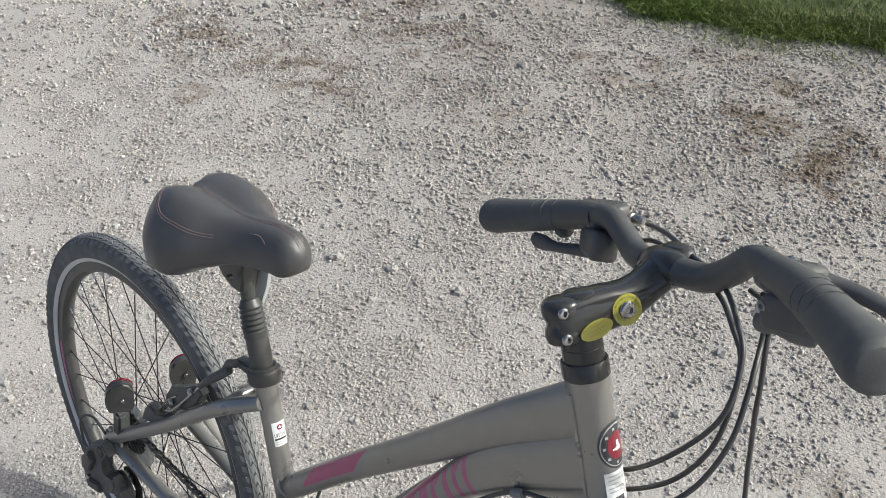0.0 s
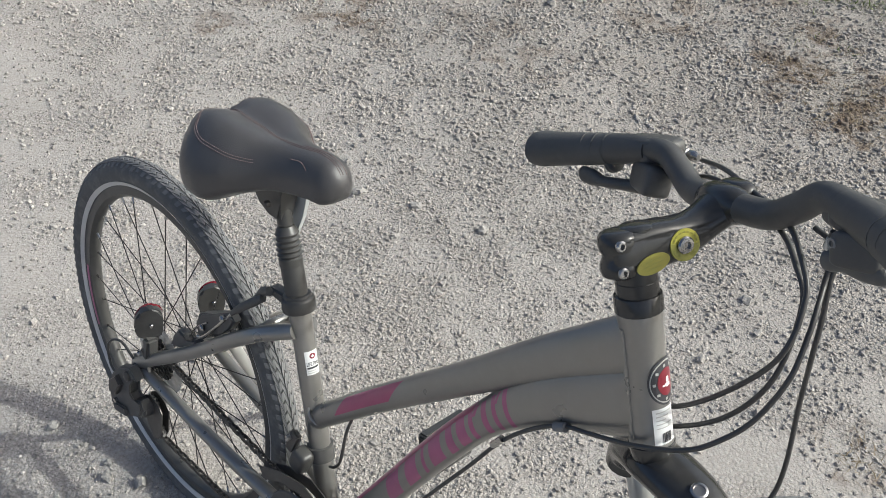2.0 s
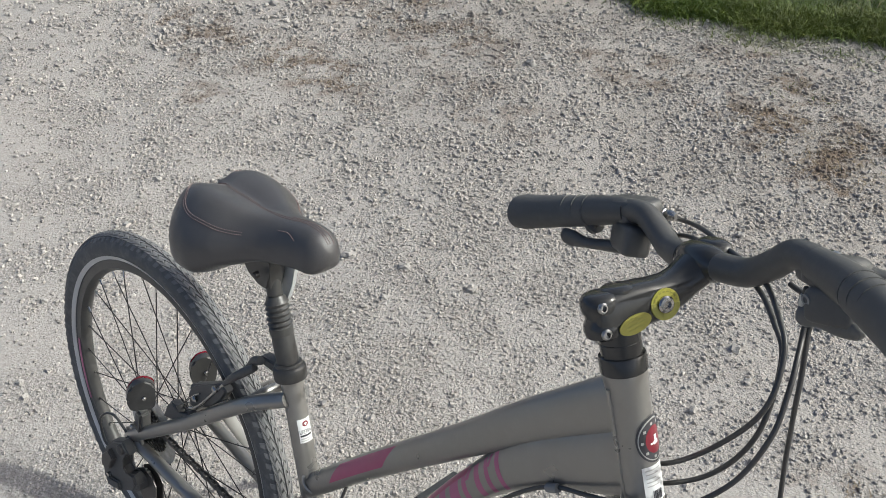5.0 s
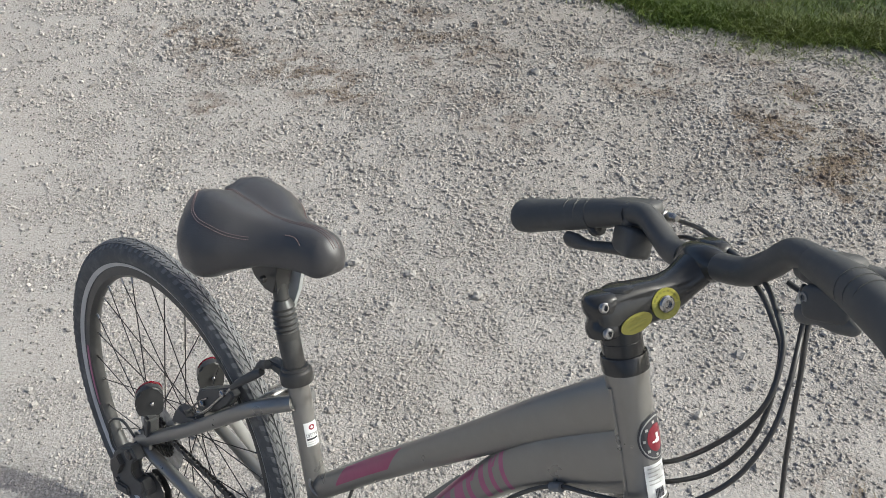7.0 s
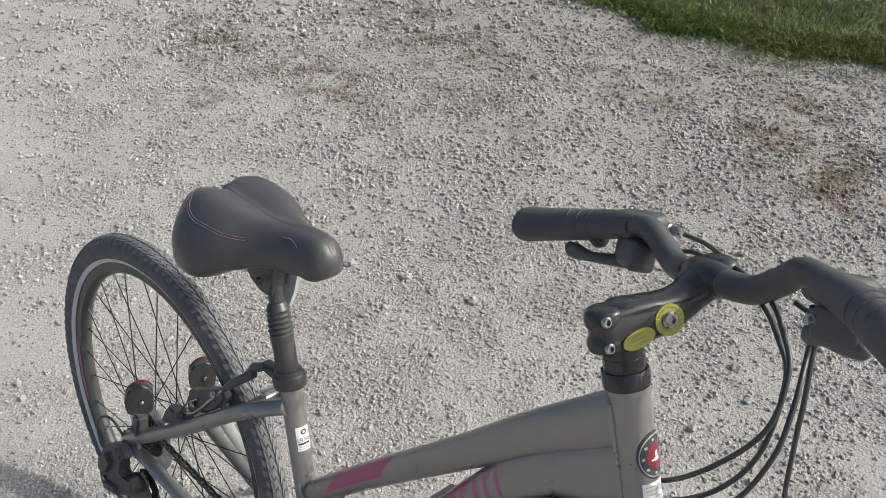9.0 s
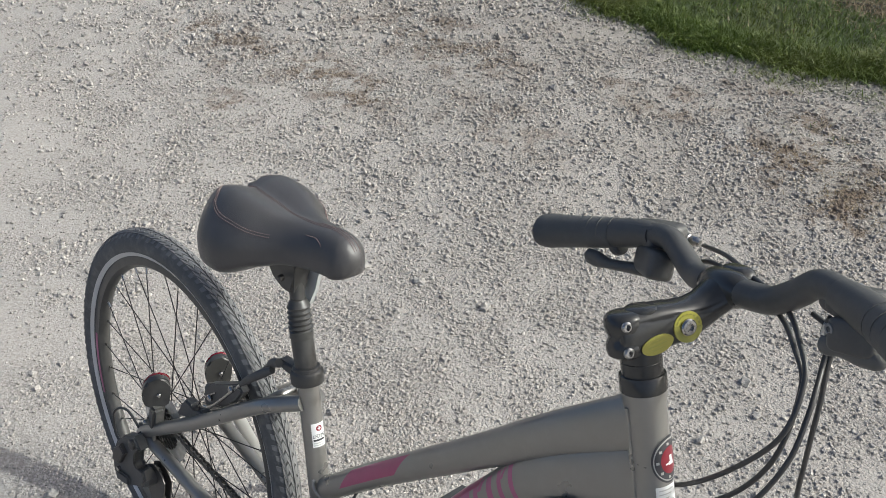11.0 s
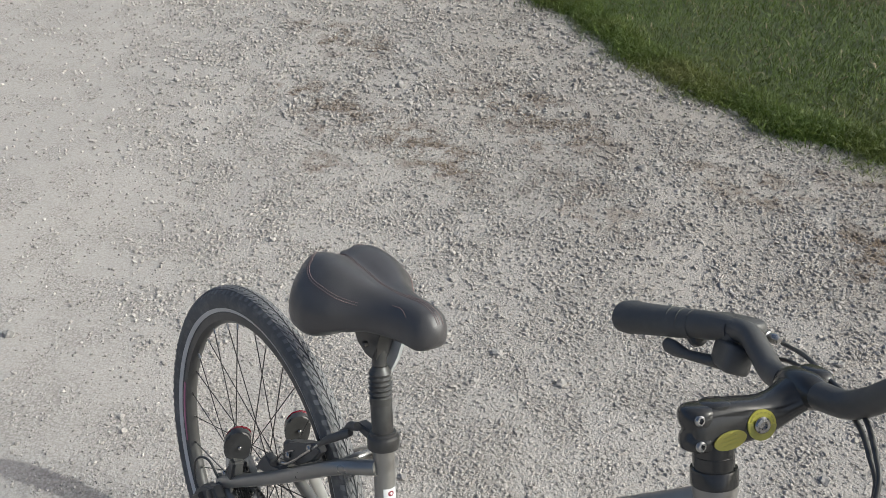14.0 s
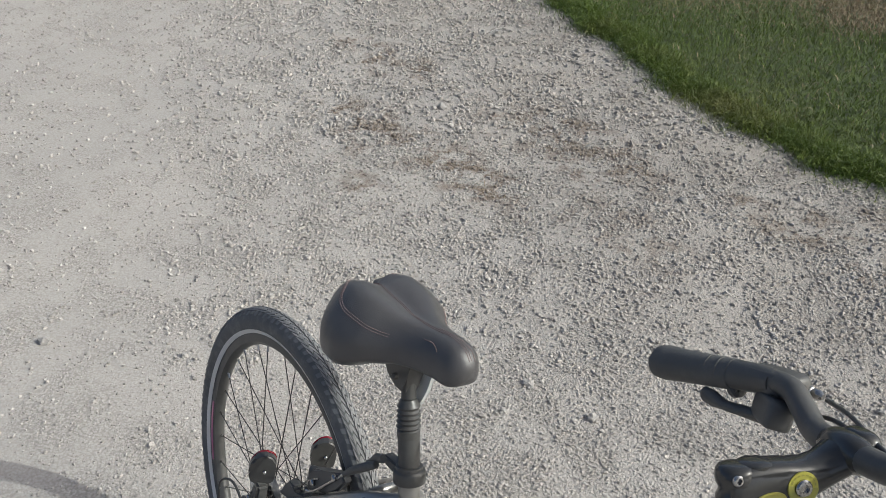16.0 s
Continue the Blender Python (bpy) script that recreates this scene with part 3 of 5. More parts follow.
def strip(pts, radii, t0, t1, a0, a1, lift=0.0006, slant=0.0, n=8, m=6):
    """A decal on a swept oval tube, from t0 to t1 along it and between two angles (degrees, from its right flank upwards)."""
    bm = bmesh.new()
    grid = []
    count = len(pts)
    for j in range(m + 1):
        row = []
        a = radians(a0 + (a1 - a0) * j / m)
        for i in range(n + 1):
            f = min(max((t0 + (t1 - t0) * i / n + slant * (j / m - 0.5)) * (count - 1), 0), count - 1.001)
            k = int(f)
            p, q = Vector(pts[k]), Vector(pts[k + 1])
            ctr = p.lerp(q, f - k)
            ry, rz = (radii[k][c] + (radii[k + 1][c] - radii[k][c]) * (f - k) for c in (0, 1))
            tan = (q - p).normalized()
            upw = V(0, -1, 0).cross(tan).normalized()
            if upw.z < 0:
                upw = -upw
            row.append(bm.verts.new(ctr + V(0, -1, 0) * ((ry + lift) * math.cos(a)) + upw * ((rz + lift) * math.sin(a))))
        grid.append(row)
    for j in range(m):
        for i in range(n):
            bm.faces.new((grid[j][i], grid[j][i + 1], grid[j + 1][i + 1], grid[j + 1][i]))
    return bm


# frame tubes
TT = curve_points([(0.415, 0, 0.488), (0.55, 0, 0.624), (0.692, 0, 0.759), (0.793, 0, 0.856), (0.887, 0, 0.9365)], 24)
TT_R = [(0.0165 + 0.0014 * (k / 23) ** 2, 0.0185 + 0.014 * (k / 23) ** 2.2) for k in range(24)]
DT = curve_points([(0.476, 0, 0.285), (0.575, 0, 0.460), (0.673, 0, 0.634), (0.738, 0, 0.734), (0.804, 0, 0.804), (0.909, 0, 0.8815)], 28)
DT_R = [(0.0195 - 0.0016 * max(0, k / 27 - 0.7) / 0.3, 0.0225 + 0.022 * max(0, k / 27 - 0.55) ** 1.3 / 0.45 ** 1.3) for k in range(28)]
top_tube = part("top_tube", sweep(bmesh.new(), TT, TT_R, 64, (0, 1, 0)), FRAME, bike)
down_tube = part("down_tube", sweep(bmesh.new(), DT, DT_R, 64, (0, 1, 0)), FRAME, bike)
seat_tube = part("seat_tube", tube([(seat_x(0.262), 0, 0.262), (seat_x(0.658), 0, 0.658)], 0.0165, 24), FRAME, bike)
bm = bmesh.new()
head_tube = part("head_tube", lathe([(0.0222, 0.043), (0.0226, 0.0455), (0.0215, 0.050), (0.0212, 0.10), (0.0215, 0.170), (0.0226, 0.176), (0.0224, 0.182)], 32,
                                    basis(HEAD, H0, V(0, 1, 0), AX)), FRAME, bike)
part("bottom_bracket", lathe([(0.020, -0.036), (0.021, -0.034), (0.021, 0.034), (0.020, 0.036)], 24, pose(0.4657, 0, 0.285, 90)), FRAME, bike)
for side in (-1, 1):
    part("seat_stay", tube([(seat_x(0.63), side * 0.013, 0.632), (0.30, side * 0.040, 0.590), (0.16, side * 0.056, 0.474), (-0.012, side * 0.067, 0.342)],
                           [(0.012, 0.012), (0.0135, 0.0125), (0.013, 0.012), (0.0135, 0.0125)], 16, (0, 1, 0), 20), FRAME, bike)
    part("chain_stay", tube([(0.45, side * 0.030, 0.287), (0.36, side * 0.044, 0.300), (0.20, side * 0.058, 0.318), (0.01, side * 0.068, 0.338)],
                            [(0.011, 0.014), (0.012, 0.014), (0.012, 0.0125), (0.011, 0.011)], 16, (0, 1, 0), 20), FRAME, bike)
    part("dropout", prism([(-0.022, 0.318), (0.012, 0.322), (0.03, 0.338), (0.026, 0.366), (0.0, 0.372), (-0.024, 0.356)], 0.003, 0.001, pose(0, side * 0.068, 0)), FRAME, bike)
part("stay_bridge", tube([(0.305, -0.038, 0.595), (0.310, 0, 0.604), (0.305, 0.038, 0.595)], 0.009, 12, None, 10), FRAME, bike)
# welds
weld = bmesh.new()
sweep(weld, [V(seat_x(0.49), 0, 0.49) + (V(0.18, 0, 0.18).normalized() * 0.018) + V(0, math.cos(a) * 0.0185, 0) + V(-0.7, 0, 0.7) * math.sin(a) * 0.0195 + V(-0.003 * math.cos(a) ** 2, 0, 0)
             for a in [2 * math.pi * k / 28 for k in range(28)]], [0.0024 + 0.0006 * (k % 2) for k in range(28)], 6, closed=True)
part("weld_bead", weld, FRAME, seat_tube)
weld = bmesh.new()
for y in (-1, 1):
    sweep(weld, [HEAD + AX * u - H0 * 0.0072 + V(0, y * 0.0202, 0) for u in np.linspace(0.050, 0.168, 46)], [0.0021 + 0.0006 * (k % 2) for k in range(46)], 6)
part("weld_bead", weld, FRAME, head_tube)

# decals and labels
part("pink_stripe", strip(TT, TT_R, 0.13, 0.32, -8, 62, 0.00018, 0.05, 10, 16), PINK, top_tube, "bright pink paint flash")
for t0, t1, a0, a1 in ((0.24, 0.29, -40, 42), (0.30, 0.345, -40, 42), (0.352, 0.372, -40, 44), (0.378, 0.43, -38, 46), (0.44, 0.478, -40, 46), (0.486, 0.535, -40, 50), (0.541, 0.570, -42, 54), (0.570, 0.598, 26, 56), (0.596, 0.628, -44, 56),
                       (0.640, 0.668, -46, 58), (0.668, 0.690, 30, 60), (0.688, 0.716, -46, 60)):
    part("decal", strip(DT, DT_R, t0, t1 - 0.011, a0, a1, 0.00016, 0.02, 8, 16), PALE_PINK, down_tube, "faded pink decal shape")
part("pink_stripe", strip(DT, DT_R, 0.12, 0.58, 44, 76, 0.00022, 0.02, 18, 10), PINK, down_tube, "dark pink band along the top")
RIGHT = V(0, -1, 0)
badge = part("badge", wrapped(HEAD, AX, RIGHT, H0, 0.0216, 38, 150, 0.088, 0.137, 0.0006, True), INK, head_tube, "round dark badge with a red centre")
part("badge_rim", wrapped(HEAD, AX, RIGHT, H0, 0.0216, 43, 145, 0.0902, 0.1345, 0.0009, True), ALLOY, badge, "thin silver rim")
part("badge_field", wrapped(HEAD, AX, RIGHT, H0, 0.0216, 46, 142, 0.0915, 0.133, 0.0012, True), INK, badge)
part("badge_centre", wrapped(HEAD, AX, RIGHT, H0, 0.0216, 63, 125, 0.0978, 0.1265, 0.0015, True), BADGE_RED, badge, "red centre")
for k, (a0, a1, u0, u1) in enumerate(((80, 98, 0.107, 0.111), (84, 94, 0.1115, 0.117), (70, 80, 0.108, 0.1098))):
    part("badge_mark", wrapped(HEAD, AX, RIGHT, H0, 0.0216, a0 + 6, a1 + 6, u0, u1, 0.0018, False, 6, 3), WHITE, badge, "small white shape")
for k in range(9):
    a = radians(20 + 40 * k)
    ca, cu = 89 + 40 * math.cos(a), 0.112 + 0.0175 * math.sin(a)
    part("badge_bar", wrapped(HEAD, AX, RIGHT, H0, 0.0216, ca + 1.5, ca + 9.5, cu - 0.0014, cu + 0.0014, 0.0016, False, 4, 2), ALLOY, badge)
tag = part("paper_label", wrapped(HEAD, AX, RIGHT, H0, 0.0216, 44, 112, 0.046, 0.086, 0.0006), WHITE, head_tube, "white paper label with print bars and a barcode patch")
for k in range(5):
    part("print_bar", wrapped(HEAD, AX, RIGHT, H0, 0.0216, 52, 98 - 9 * (k % 3), 0.0815 - 0.0042 * k, 0.0827 - 0.0042 * k, 0.0010, False, 8, 1), ALLOY, tag)
for k in range(7):
    part("code_bar", wrapped(HEAD, AX, RIGHT, H0, 0.0216, 66 + 4.2 * k, 68.2 + 4.2 * k + (k % 3) * 0.6, 0.049, 0.0595, 0.0010, False, 2, 2), INK, tag)
ST0, STD, STF = V(seat_x(0.60), 0, 0.60), V(-0.2612, 0, 0.9653), V(0.9653, 0, 0.2612)
tag = part("paper_label", wrapped(ST0, STD, RIGHT, STF, 0.0165, 46, 120, -0.0375, 0.0010, 0.0005), WHITE, seat_tube, "white warranty sticker with a red round mark")
part("mark", wrapped(ST0, STD, RIGHT, STF, 0.0165, 70, 102, -0.0115, -0.0025, 0.0009, True), BADGE_RED, tag, "red round mark")
part("mark_centre", wrapped(ST0, STD, RIGHT, STF, 0.0165, 83, 89, -0.0095, -0.0045, 0.0012, False, 4, 4), WHITE, tag)
part("mark_centre", wrapped(ST0, STD, RIGHT, STF, 0.0165, 77, 95, -0.0078, -0.0062, 0.0012, False, 4, 4), WHITE, tag)


def printed(words, a0, a1, u0, u1, lift):
    """A word in the built-in font, bent round the seat tube: degrees across, metres along."""
    text = bpy.data.curves.new("word", "FONT")
    text.body = words
    holder = bpy.data.objects.new("word", text)
    flat = bpy.data.meshes.new_from_object(holder)
    bm = bmesh.new()
    bm.from_mesh(flat)
    bpy.data.objects.remove(holder)
    bpy.data.meshes.remove(flat)
    xs, ys = [v.co.x for v in bm.verts], [v.co.y for v in bm.verts]
    for v in bm.verts:
        a = radians(a0 + (a1 - a0) * (v.co.x - min(xs)) / (max(xs) - min(xs)))
        u = u0 + (u1 - u0) * (v.co.y - min(ys)) / (max(ys) - min(ys))
        v.co = ST0 + (RIGHT * math.cos(a) + STF * math.sin(a)) * (0.0165 + lift) + STD * u
    return bm


part("lettering", printed("LIFETIME", 52, 115, -0.0225, -0.0165, 0.0010), INK, tag, "dark printed word", False)
part("print_bar", wrapped(ST0, STD, RIGHT, STF, 0.0165, 52, 112, -0.0275, -0.0245, 0.0009, False, 8, 1), INK, tag)
part("print_bar", wrapped(ST0, STD, RIGHT, STF, 0.0165, 52, 106, -0.0315, -0.0300, 0.0009, False, 8, 1), ALLOY, tag)
part("print_bar", wrapped(ST0, STD, RIGHT, STF, 0.0165, 52, 100, -0.0350, -0.0335, 0.0009, False, 8, 1), ALLOY, tag)


# wheels
def wheel(name, at, rear):
    """Rim, tyre with tread, hub and crossed spokes; its axle lies along y."""
    rim = part(name, hoop([(0.314, -0.0125), (0.316, -0.0118), (0.311, -0.0095), (0.306, -0.006), (0.306, 0.006), (0.311, 0.0095), (0.316, 0.0118), (0.314, 0.0125), (0.299, 0.012), (0.293, 0.006),
                           (0.2915, 0.0), (0.293, -0.006), (0.299, -0.012)], 120, at), POST_BLACK, bike, "black double-wall rim")
    crown = [(0.3375 + 0.0246 * math.cos(radians(a)), 0.0215 * math.sin(radians(a))) for a in range(-90, 91, 9)]
    wall = [(0.3300, 0.0202), (0.3225, 0.0172), (0.3165, 0.0138), (0.3128, 0.0108)]
    prof = [(r, -y) for r, y in wall[::-1]] + crown + wall
    tyre = part("tyre", hoop(prof, 140, at), TYRE, rim, "black tyre, dusty")
    for side in (-1, 1):
        ring = [(0.3232, side * 0.0174), (0.3233, side * 0.0183), (0.3195, side * 0.0165), (0.3158, side * 0.0143), (0.3157, side * 0.0133)]
        part("reflective_stripe", hoop(ring, 120, at), REFLECT, tyre, "pale reflective sidewall stripe")
    # tread: zigzag-edged blocks on each half of the crown, a row of short lugs on each shoulder
    blocks, lugs = ([], []), ([], [])

    def pad(corners, h=0.0022, into=blocks):
        verts, faces = into
        k = len(verts)
        for lift in (-0.0002, h):
            for th, ps in corners:
                a = radians(ps)
                r = 0.3375 + (0.0246 + lift) * math.cos(a)
                verts.append((r * math.cos(th), (0.0215 + lift) * math.sin(a), r * math.sin(th)))
        m = len(corners)
        faces.append([k + m + i for i in range(m)])
        for i in range(m):
            faces.append([k + i, k + (i + 1) % m, k + m + (i + 1) % m, k + m + i])

    count = 124
    step = 2 * math.pi / count
    kinks = ((2.5, 0.0), (13.0, 0.85), (22.0, 0.62), (36.0, 1.75))
    for k in range(count):
        for s in (-1, 1):
            t = (k + (0.5 if s > 0 else 0.0)) * step
            for (p0, o0), (p1, o1) in zip(kinks, kinks[1:]):
                q0, q1 = p0 + 0.02, p1 + 0.02
                pad([(t + (o0 + 0.12) * step, s * q0), (t + (o0 + 0.88) * step, s * q0), (t + (o1 + 0.88) * step, s * q1), (t + (o1 + 0.12) * step, s * q1)])
            pad([(t + 1.87 * step, s * 39), (t + 2.42 * step, s * 39), (t + 2.56 * step, s * (60 if k % 2 else 54)), (t + 2.12 * step, s * (60 if k % 2 else 54))], 0.0014, lugs)
    for title, (verts, faces), rubber, words in (("tread", blocks, TREAD, "grey dusty tread blocks with zigzag grooves"), ("shoulder_tread", lugs, TREAD, "short grey lugs beside the tread")):
        tb = bmesh.new()
        vs = [tb.verts.new(v) for v in verts]
        for f in faces:
            tb.faces.new([vs[i] for i in f])
        tb.transform(at)
        tagged(part(title, tb, rubber, tyre, words, False), kind="stuff")
    hub = part("hub", lathe([(0.006, -0.064), (0.006, -0.040), (0.016, -0.038), (0.027, -0.036), (0.027, -0.033), (0.014, -0.030), (0.013, 0.0), (0.014, 0.030), (0.027, 0.033), (0.027, 0.036),
                             (0.016, 0.038), (0.006, 0.042), (0.006, 0.064)], 28, at @ pose(0, 0, 0, 90)), DARK_STEEL, rim, "dark hub")
    for k in range(32):
        s = 1 if k % 2 else -1
        a = 2 * math.pi * k / 32
        cross = radians(68 if (k // 2) % 2 else -68)
        p = V(0.024 * math.cos(a + cross), s * 0.0345, 0.024 * math.sin(a + cross))
        q = V(0.293 * math.cos(a), s * 0.002, 0.293 * math.sin(a))
        part("spoke", sweep(bmesh.new(), [at @ p, at @ q], 0.00105, 6), SPOKE, rim)
        part("nipple", sweep(bmesh.new(), [at @ q.lerp(p, 0.045), at @ q.lerp(p, -0.01)], 0.0021, 6), STEEL, rim)
    return rim


rear = wheel("rear_wheel", pose(0, 0, RA), True)
arc = [V(0.3075 * math.cos(a), -0.0129, RA + 0.3075 * math.sin(a)) for a in [radians(176 + 26 * k / 16) for k in range(17)]]
part("rim_decal", sweep(bmesh.new(), arc, [(0.0004, 0.0045)] * 17, 8, (0, 1, 0)), PALE_PINK, rear, "faded pink rim decal")
for k, (r, y) in enumerate(((0.044, -0.034), (0.040, -0.0375), (0.036, -0.041), (0.032, -0.0445), (0.028, -0.048), (0.025, -0.0515), (0.022, -0.055))):
    teeth = int(r * 2 * math.pi / 0.0105)
    line = []
    for j in range(teeth * 4):
        rr = r + (0.0035 if j % 4 in (1, 2) else -0.0015)
        a = 2 * math.pi * j / (teeth * 4)
        line.append((rr * math.cos(a), rr * math.sin(a)))
    part("sprocket", prism(line, 0.0010, 0, pose(0, y, RA)), DARK_STEEL, rear, "", False)
for side in (-1, 1):
    part("axle_nut", lathe([(0.0075, 0), (0.0085, 0.001), (0.0085, 0.007), (0.006, 0.009), (0.005, 0.013)], 6, pose(0, side * 0.071, RA, 90 if side < 0 else -90)), DARK_STEEL, bike)

# rear gear changer
part("spoke_guard", lathe([(0.026, -0.0308), (0.072, -0.0302), (0.0735, -0.0310), (0.072, -0.0318), (0.026, -0.0322)], 56, pose(0, 0, RA) @ pose(0, 0, 0, 90) @ Matrix.Scale(-1, 4, (0, 0, 1))), MILKY, rear, "milky plastic spoke guard disc")
mech = part("rear_derailleur", prism([(0.008, 0.357), (-0.030, 0.334), (-0.062, 0.298), (-0.076, 0.262), (-0.074, 0.222), (-0.050, 0.214), (-0.012, 0.230), (0.034, 0.256), (0.046, 0.280),
                                      (0.040, 0.300), (0.014, 0.284), (0.000, 0.292), (0.004, 0.318), (0.030, 0.340)], 0.011, 0.004, pose(0, -0.088, 0)), BLACK_MATT, bike, "black plastic and steel gear changer")
part("parallelogram", prism([(-0.056, 0.292), (-0.030, 0.318), (-0.014, 0.306), (-0.036, 0.268), (-0.060, 0.262)], 0.006, 0.002, pose(0, -0.102, 0)), DARK_STEEL, mech)
part("link_plate", block((0.050, 0.008, 0.020), pose(-0.030, -0.101, 0.236, 0, -18, 0), 0.003), BLACK_MATT, mech)
part("pivot_bolt", lathe([(0.009, 0), (0.010, 0.001), (0.010, 0.005), (0.006, 0.007)], 20, pose(0.006, -0.098, 0.338, 90)), DARK_STEEL, mech)
part("knuckle", lathe([(0.014, -0.014), (0.017, -0.011), (0.017, 0.011), (0.014, 0.014)], 20, pose(0.030, -0.080, 0.272, 90)), BLACK_MATT, mech)
for y in (-0.060, -0.074):
    part("cage_plate", prism([(0.010, 0.284), (0.032, 0.300), (0.060, 0.296), (0.074, 0.282), (0.066, 0.226), (0.054, 0.206), (0.036, 0.198), (0.014, 0.232)], 0.001, 0, pose(0, y, 0)), DARK_STEEL, mech)
for x, z in ((0.034, 0.272), (0.046, 0.222)):
    line = [((0.019 if j % 4 in (1, 2) else 0.016) * math.cos(2 * math.pi * j / 44), (0.019 if j % 4 in (1, 2) else 0.016) * math.sin(2 * math.pi * j / 44)) for j in range(44)]
    part("jockey_wheel", prism(line, 0.0035, 0, pose(x, -0.067, z)), BLACK_MATT, mech)
part("guard_bolt", lathe([(0.005, 0), (0.005, 0.006), (0.003, 0.007)], 6, pose(-0.046, -0.099, 0.246, 90)), STEEL, mech)
part("cable", tube([(-0.055, -0.085, 0.285), (-0.092, -0.083, 0.29), (-0.100, -0.080, 0.335), (-0.06, -0.074, 0.362), (0.0, -0.074, 0.345), (0.08, -0.068, 0.322)], 0.0025, 8, None, 24), CABLE, mech)


# chain, cranks and pedals
def chain_run(bm, p, q, n):
    p, q = Vector(p), Vector(q)
    d = (q - p).normalized()
    upw = V(0, 1, 0).cross(d)
    for k in range(n):
        c = p.lerp(q, (k + 0.5) / n)
        half = (q - p).length / n * 0.62
        w = 0.0038 if k % 2 else 0.0026
        for y in (-w, w):
            block((half * 2, 0.0011, 0.0088), basis(c + V(0, y, 0), d, V(0, 1, 0), -upw), 0, bm)
        a = along(p.lerp(q, k / n) - V(0, 0.0045, 0), p.lerp(q, k / n) + V(0, 0.0045, 0))
        bmesh.ops.create_cone(bm, cap_ends=True, segments=8, radius1=0.003, radius2=0.003, depth=0.0092, matrix=a @ Matrix.Translation((0, 0, 0.0045)))


bm = bmesh.new()
chain_run(bm, (0.003, -0.0455, RA + 0.034), (0.462, -0.0475, 0.285 + 0.088), 37)
chain = part("chain", bm, DARK_STEEL, bike, "dark oily bicycle chain", False)
bm = bmesh.new()
chain_run(bm, (0.058, -0.067, 0.212), (0.455, -0.0475, 0.285 - 0.088), 33)
part("lower_run", bm, DARK_STEEL, chain, "", False)
BB = V(0.4657, 0, 0.285)
for r, y in ((0.088, -0.0475), (0.072, -0.040), (0.054, -0.033)):
    teeth = int(r * 2 * math.pi / 0.0127)
    line = [((r + (0.003 if j % 4 in (1, 2) else -0.002)) * math.cos(2 * math.pi * j / (teeth * 4)), (r + (0.003 if j % 4 in (1, 2) else -0.002)) * math.sin(2 * math.pi * j / (teeth * 4))) for j in range(teeth * 4)]
    part("chainring", prism(line, 0.0014, 0, pose(BB.x, y, BB.z)), DARK_STEEL, bike, "", False)
part("chain_guard", lathe([(0.060, 0), (0.094, 0), (0.096, 0.002), (0.094, 0.004), (0.060, 0.003)], 48, pose(BB.x, -0.0535, BB.z, 90)), BLACK_MATT, bike, "black plastic chain guard disc")
for side in (-1, 1):
    d = V(0.469, 0, 0.883) * side
    arm = part("crank_arm", tube([BB + V(0, side * 0.058, 0) - d * 0.012, BB + V(0, side * 0.060, 0) + d * 0.03, BB + V(0, side * 0.060, 0) + d * 0.15, BB + V(0, side * 0.060, 0) + d * 0.219],
                                 [(0.009, 0.015), (0.009, 0.016), (0.0075, 0.012), (0.0075, 0.012)], 14, (0, 1, 0), 16), BLACK_MATT, bike, "black crank arm")
    c = BB + d * 0.2123 + V(0, side * 0.128, 0)
    tilt = pose(c.x, c.y, c.z, 0, -107, 0)
    pedal = part("pedal", lathe([(0.006, -0.040), (0.009, -0.038), (0.009, 0.038), (0.006, 0.040)], 16, tilt @ pose(0, 0, 0, 90)), BLACK_MATT, arm, "black plastic cage pedal")
    for x in (-0.032, 0.032):
        bar = block((0.010, 0.088, 0.020), tilt @ pose(x, 0, 0), 0.003)
        part("pedal_rail", bar, POST_BLACK, pedal)
    for y in (-0.044, -0.015, 0.015, 0.044):
        part("pedal_rib", block((0.066, 0.006, 0.016), tilt @ pose(0, y, 0), 0.002), POST_BLACK, pedal)

# front gear changer on the seat tube
z = 0.428
band = part("front_derailleur", lathe([(0.0172, -0.013), (0.0205, -0.012), (0.0205, 0.012), (0.0172, 0.013)], 28, along((seat_x(z), 0, z), (seat_x(z + 0.1), 0, z + 0.1))), BLACK_MATT, bike, "black clamp band and steel cage")
part("link", lump((0.016, 0.014, 0.022), pose(0.418, -0.030, 0.420, 0, 15, 0), 0.5), POST_BLACK, band)
part("link_plate", block((0.022, 0.010, 0.050), pose(0.405, -0.036, 0.452, 0, 20, 0), 0.004), DARK_STEEL, band)
for y in (-0.040, -0.056):
    part("cage_plate", prism([(0.345, 0.352), (0.40, 0.385), (0.455, 0.402), (0.495, 0.392), (0.492, 0.372), (0.45, 0.378), (0.40, 0.362), (0.36, 0.335)], 0.0009, 0, pose(0, y, 0.012)), DARK_STEEL, band)
part("cable", tube([(0.455, -0.004, 0.418), (0.470, -0.008, 0.432), (0.482, -0.008, 0.455), (0.488, -0.006, 0.512), (0.497, -0.004, 0.548)], 0.0024, 8, None, 20), CABLE, band)
part("pinch_bolt", lathe([(0.005, 0), (0.005, 0.006), (0.003, 0.007)], 6, pose(0.402, -0.041, 0.462, 90)), STEEL, band)

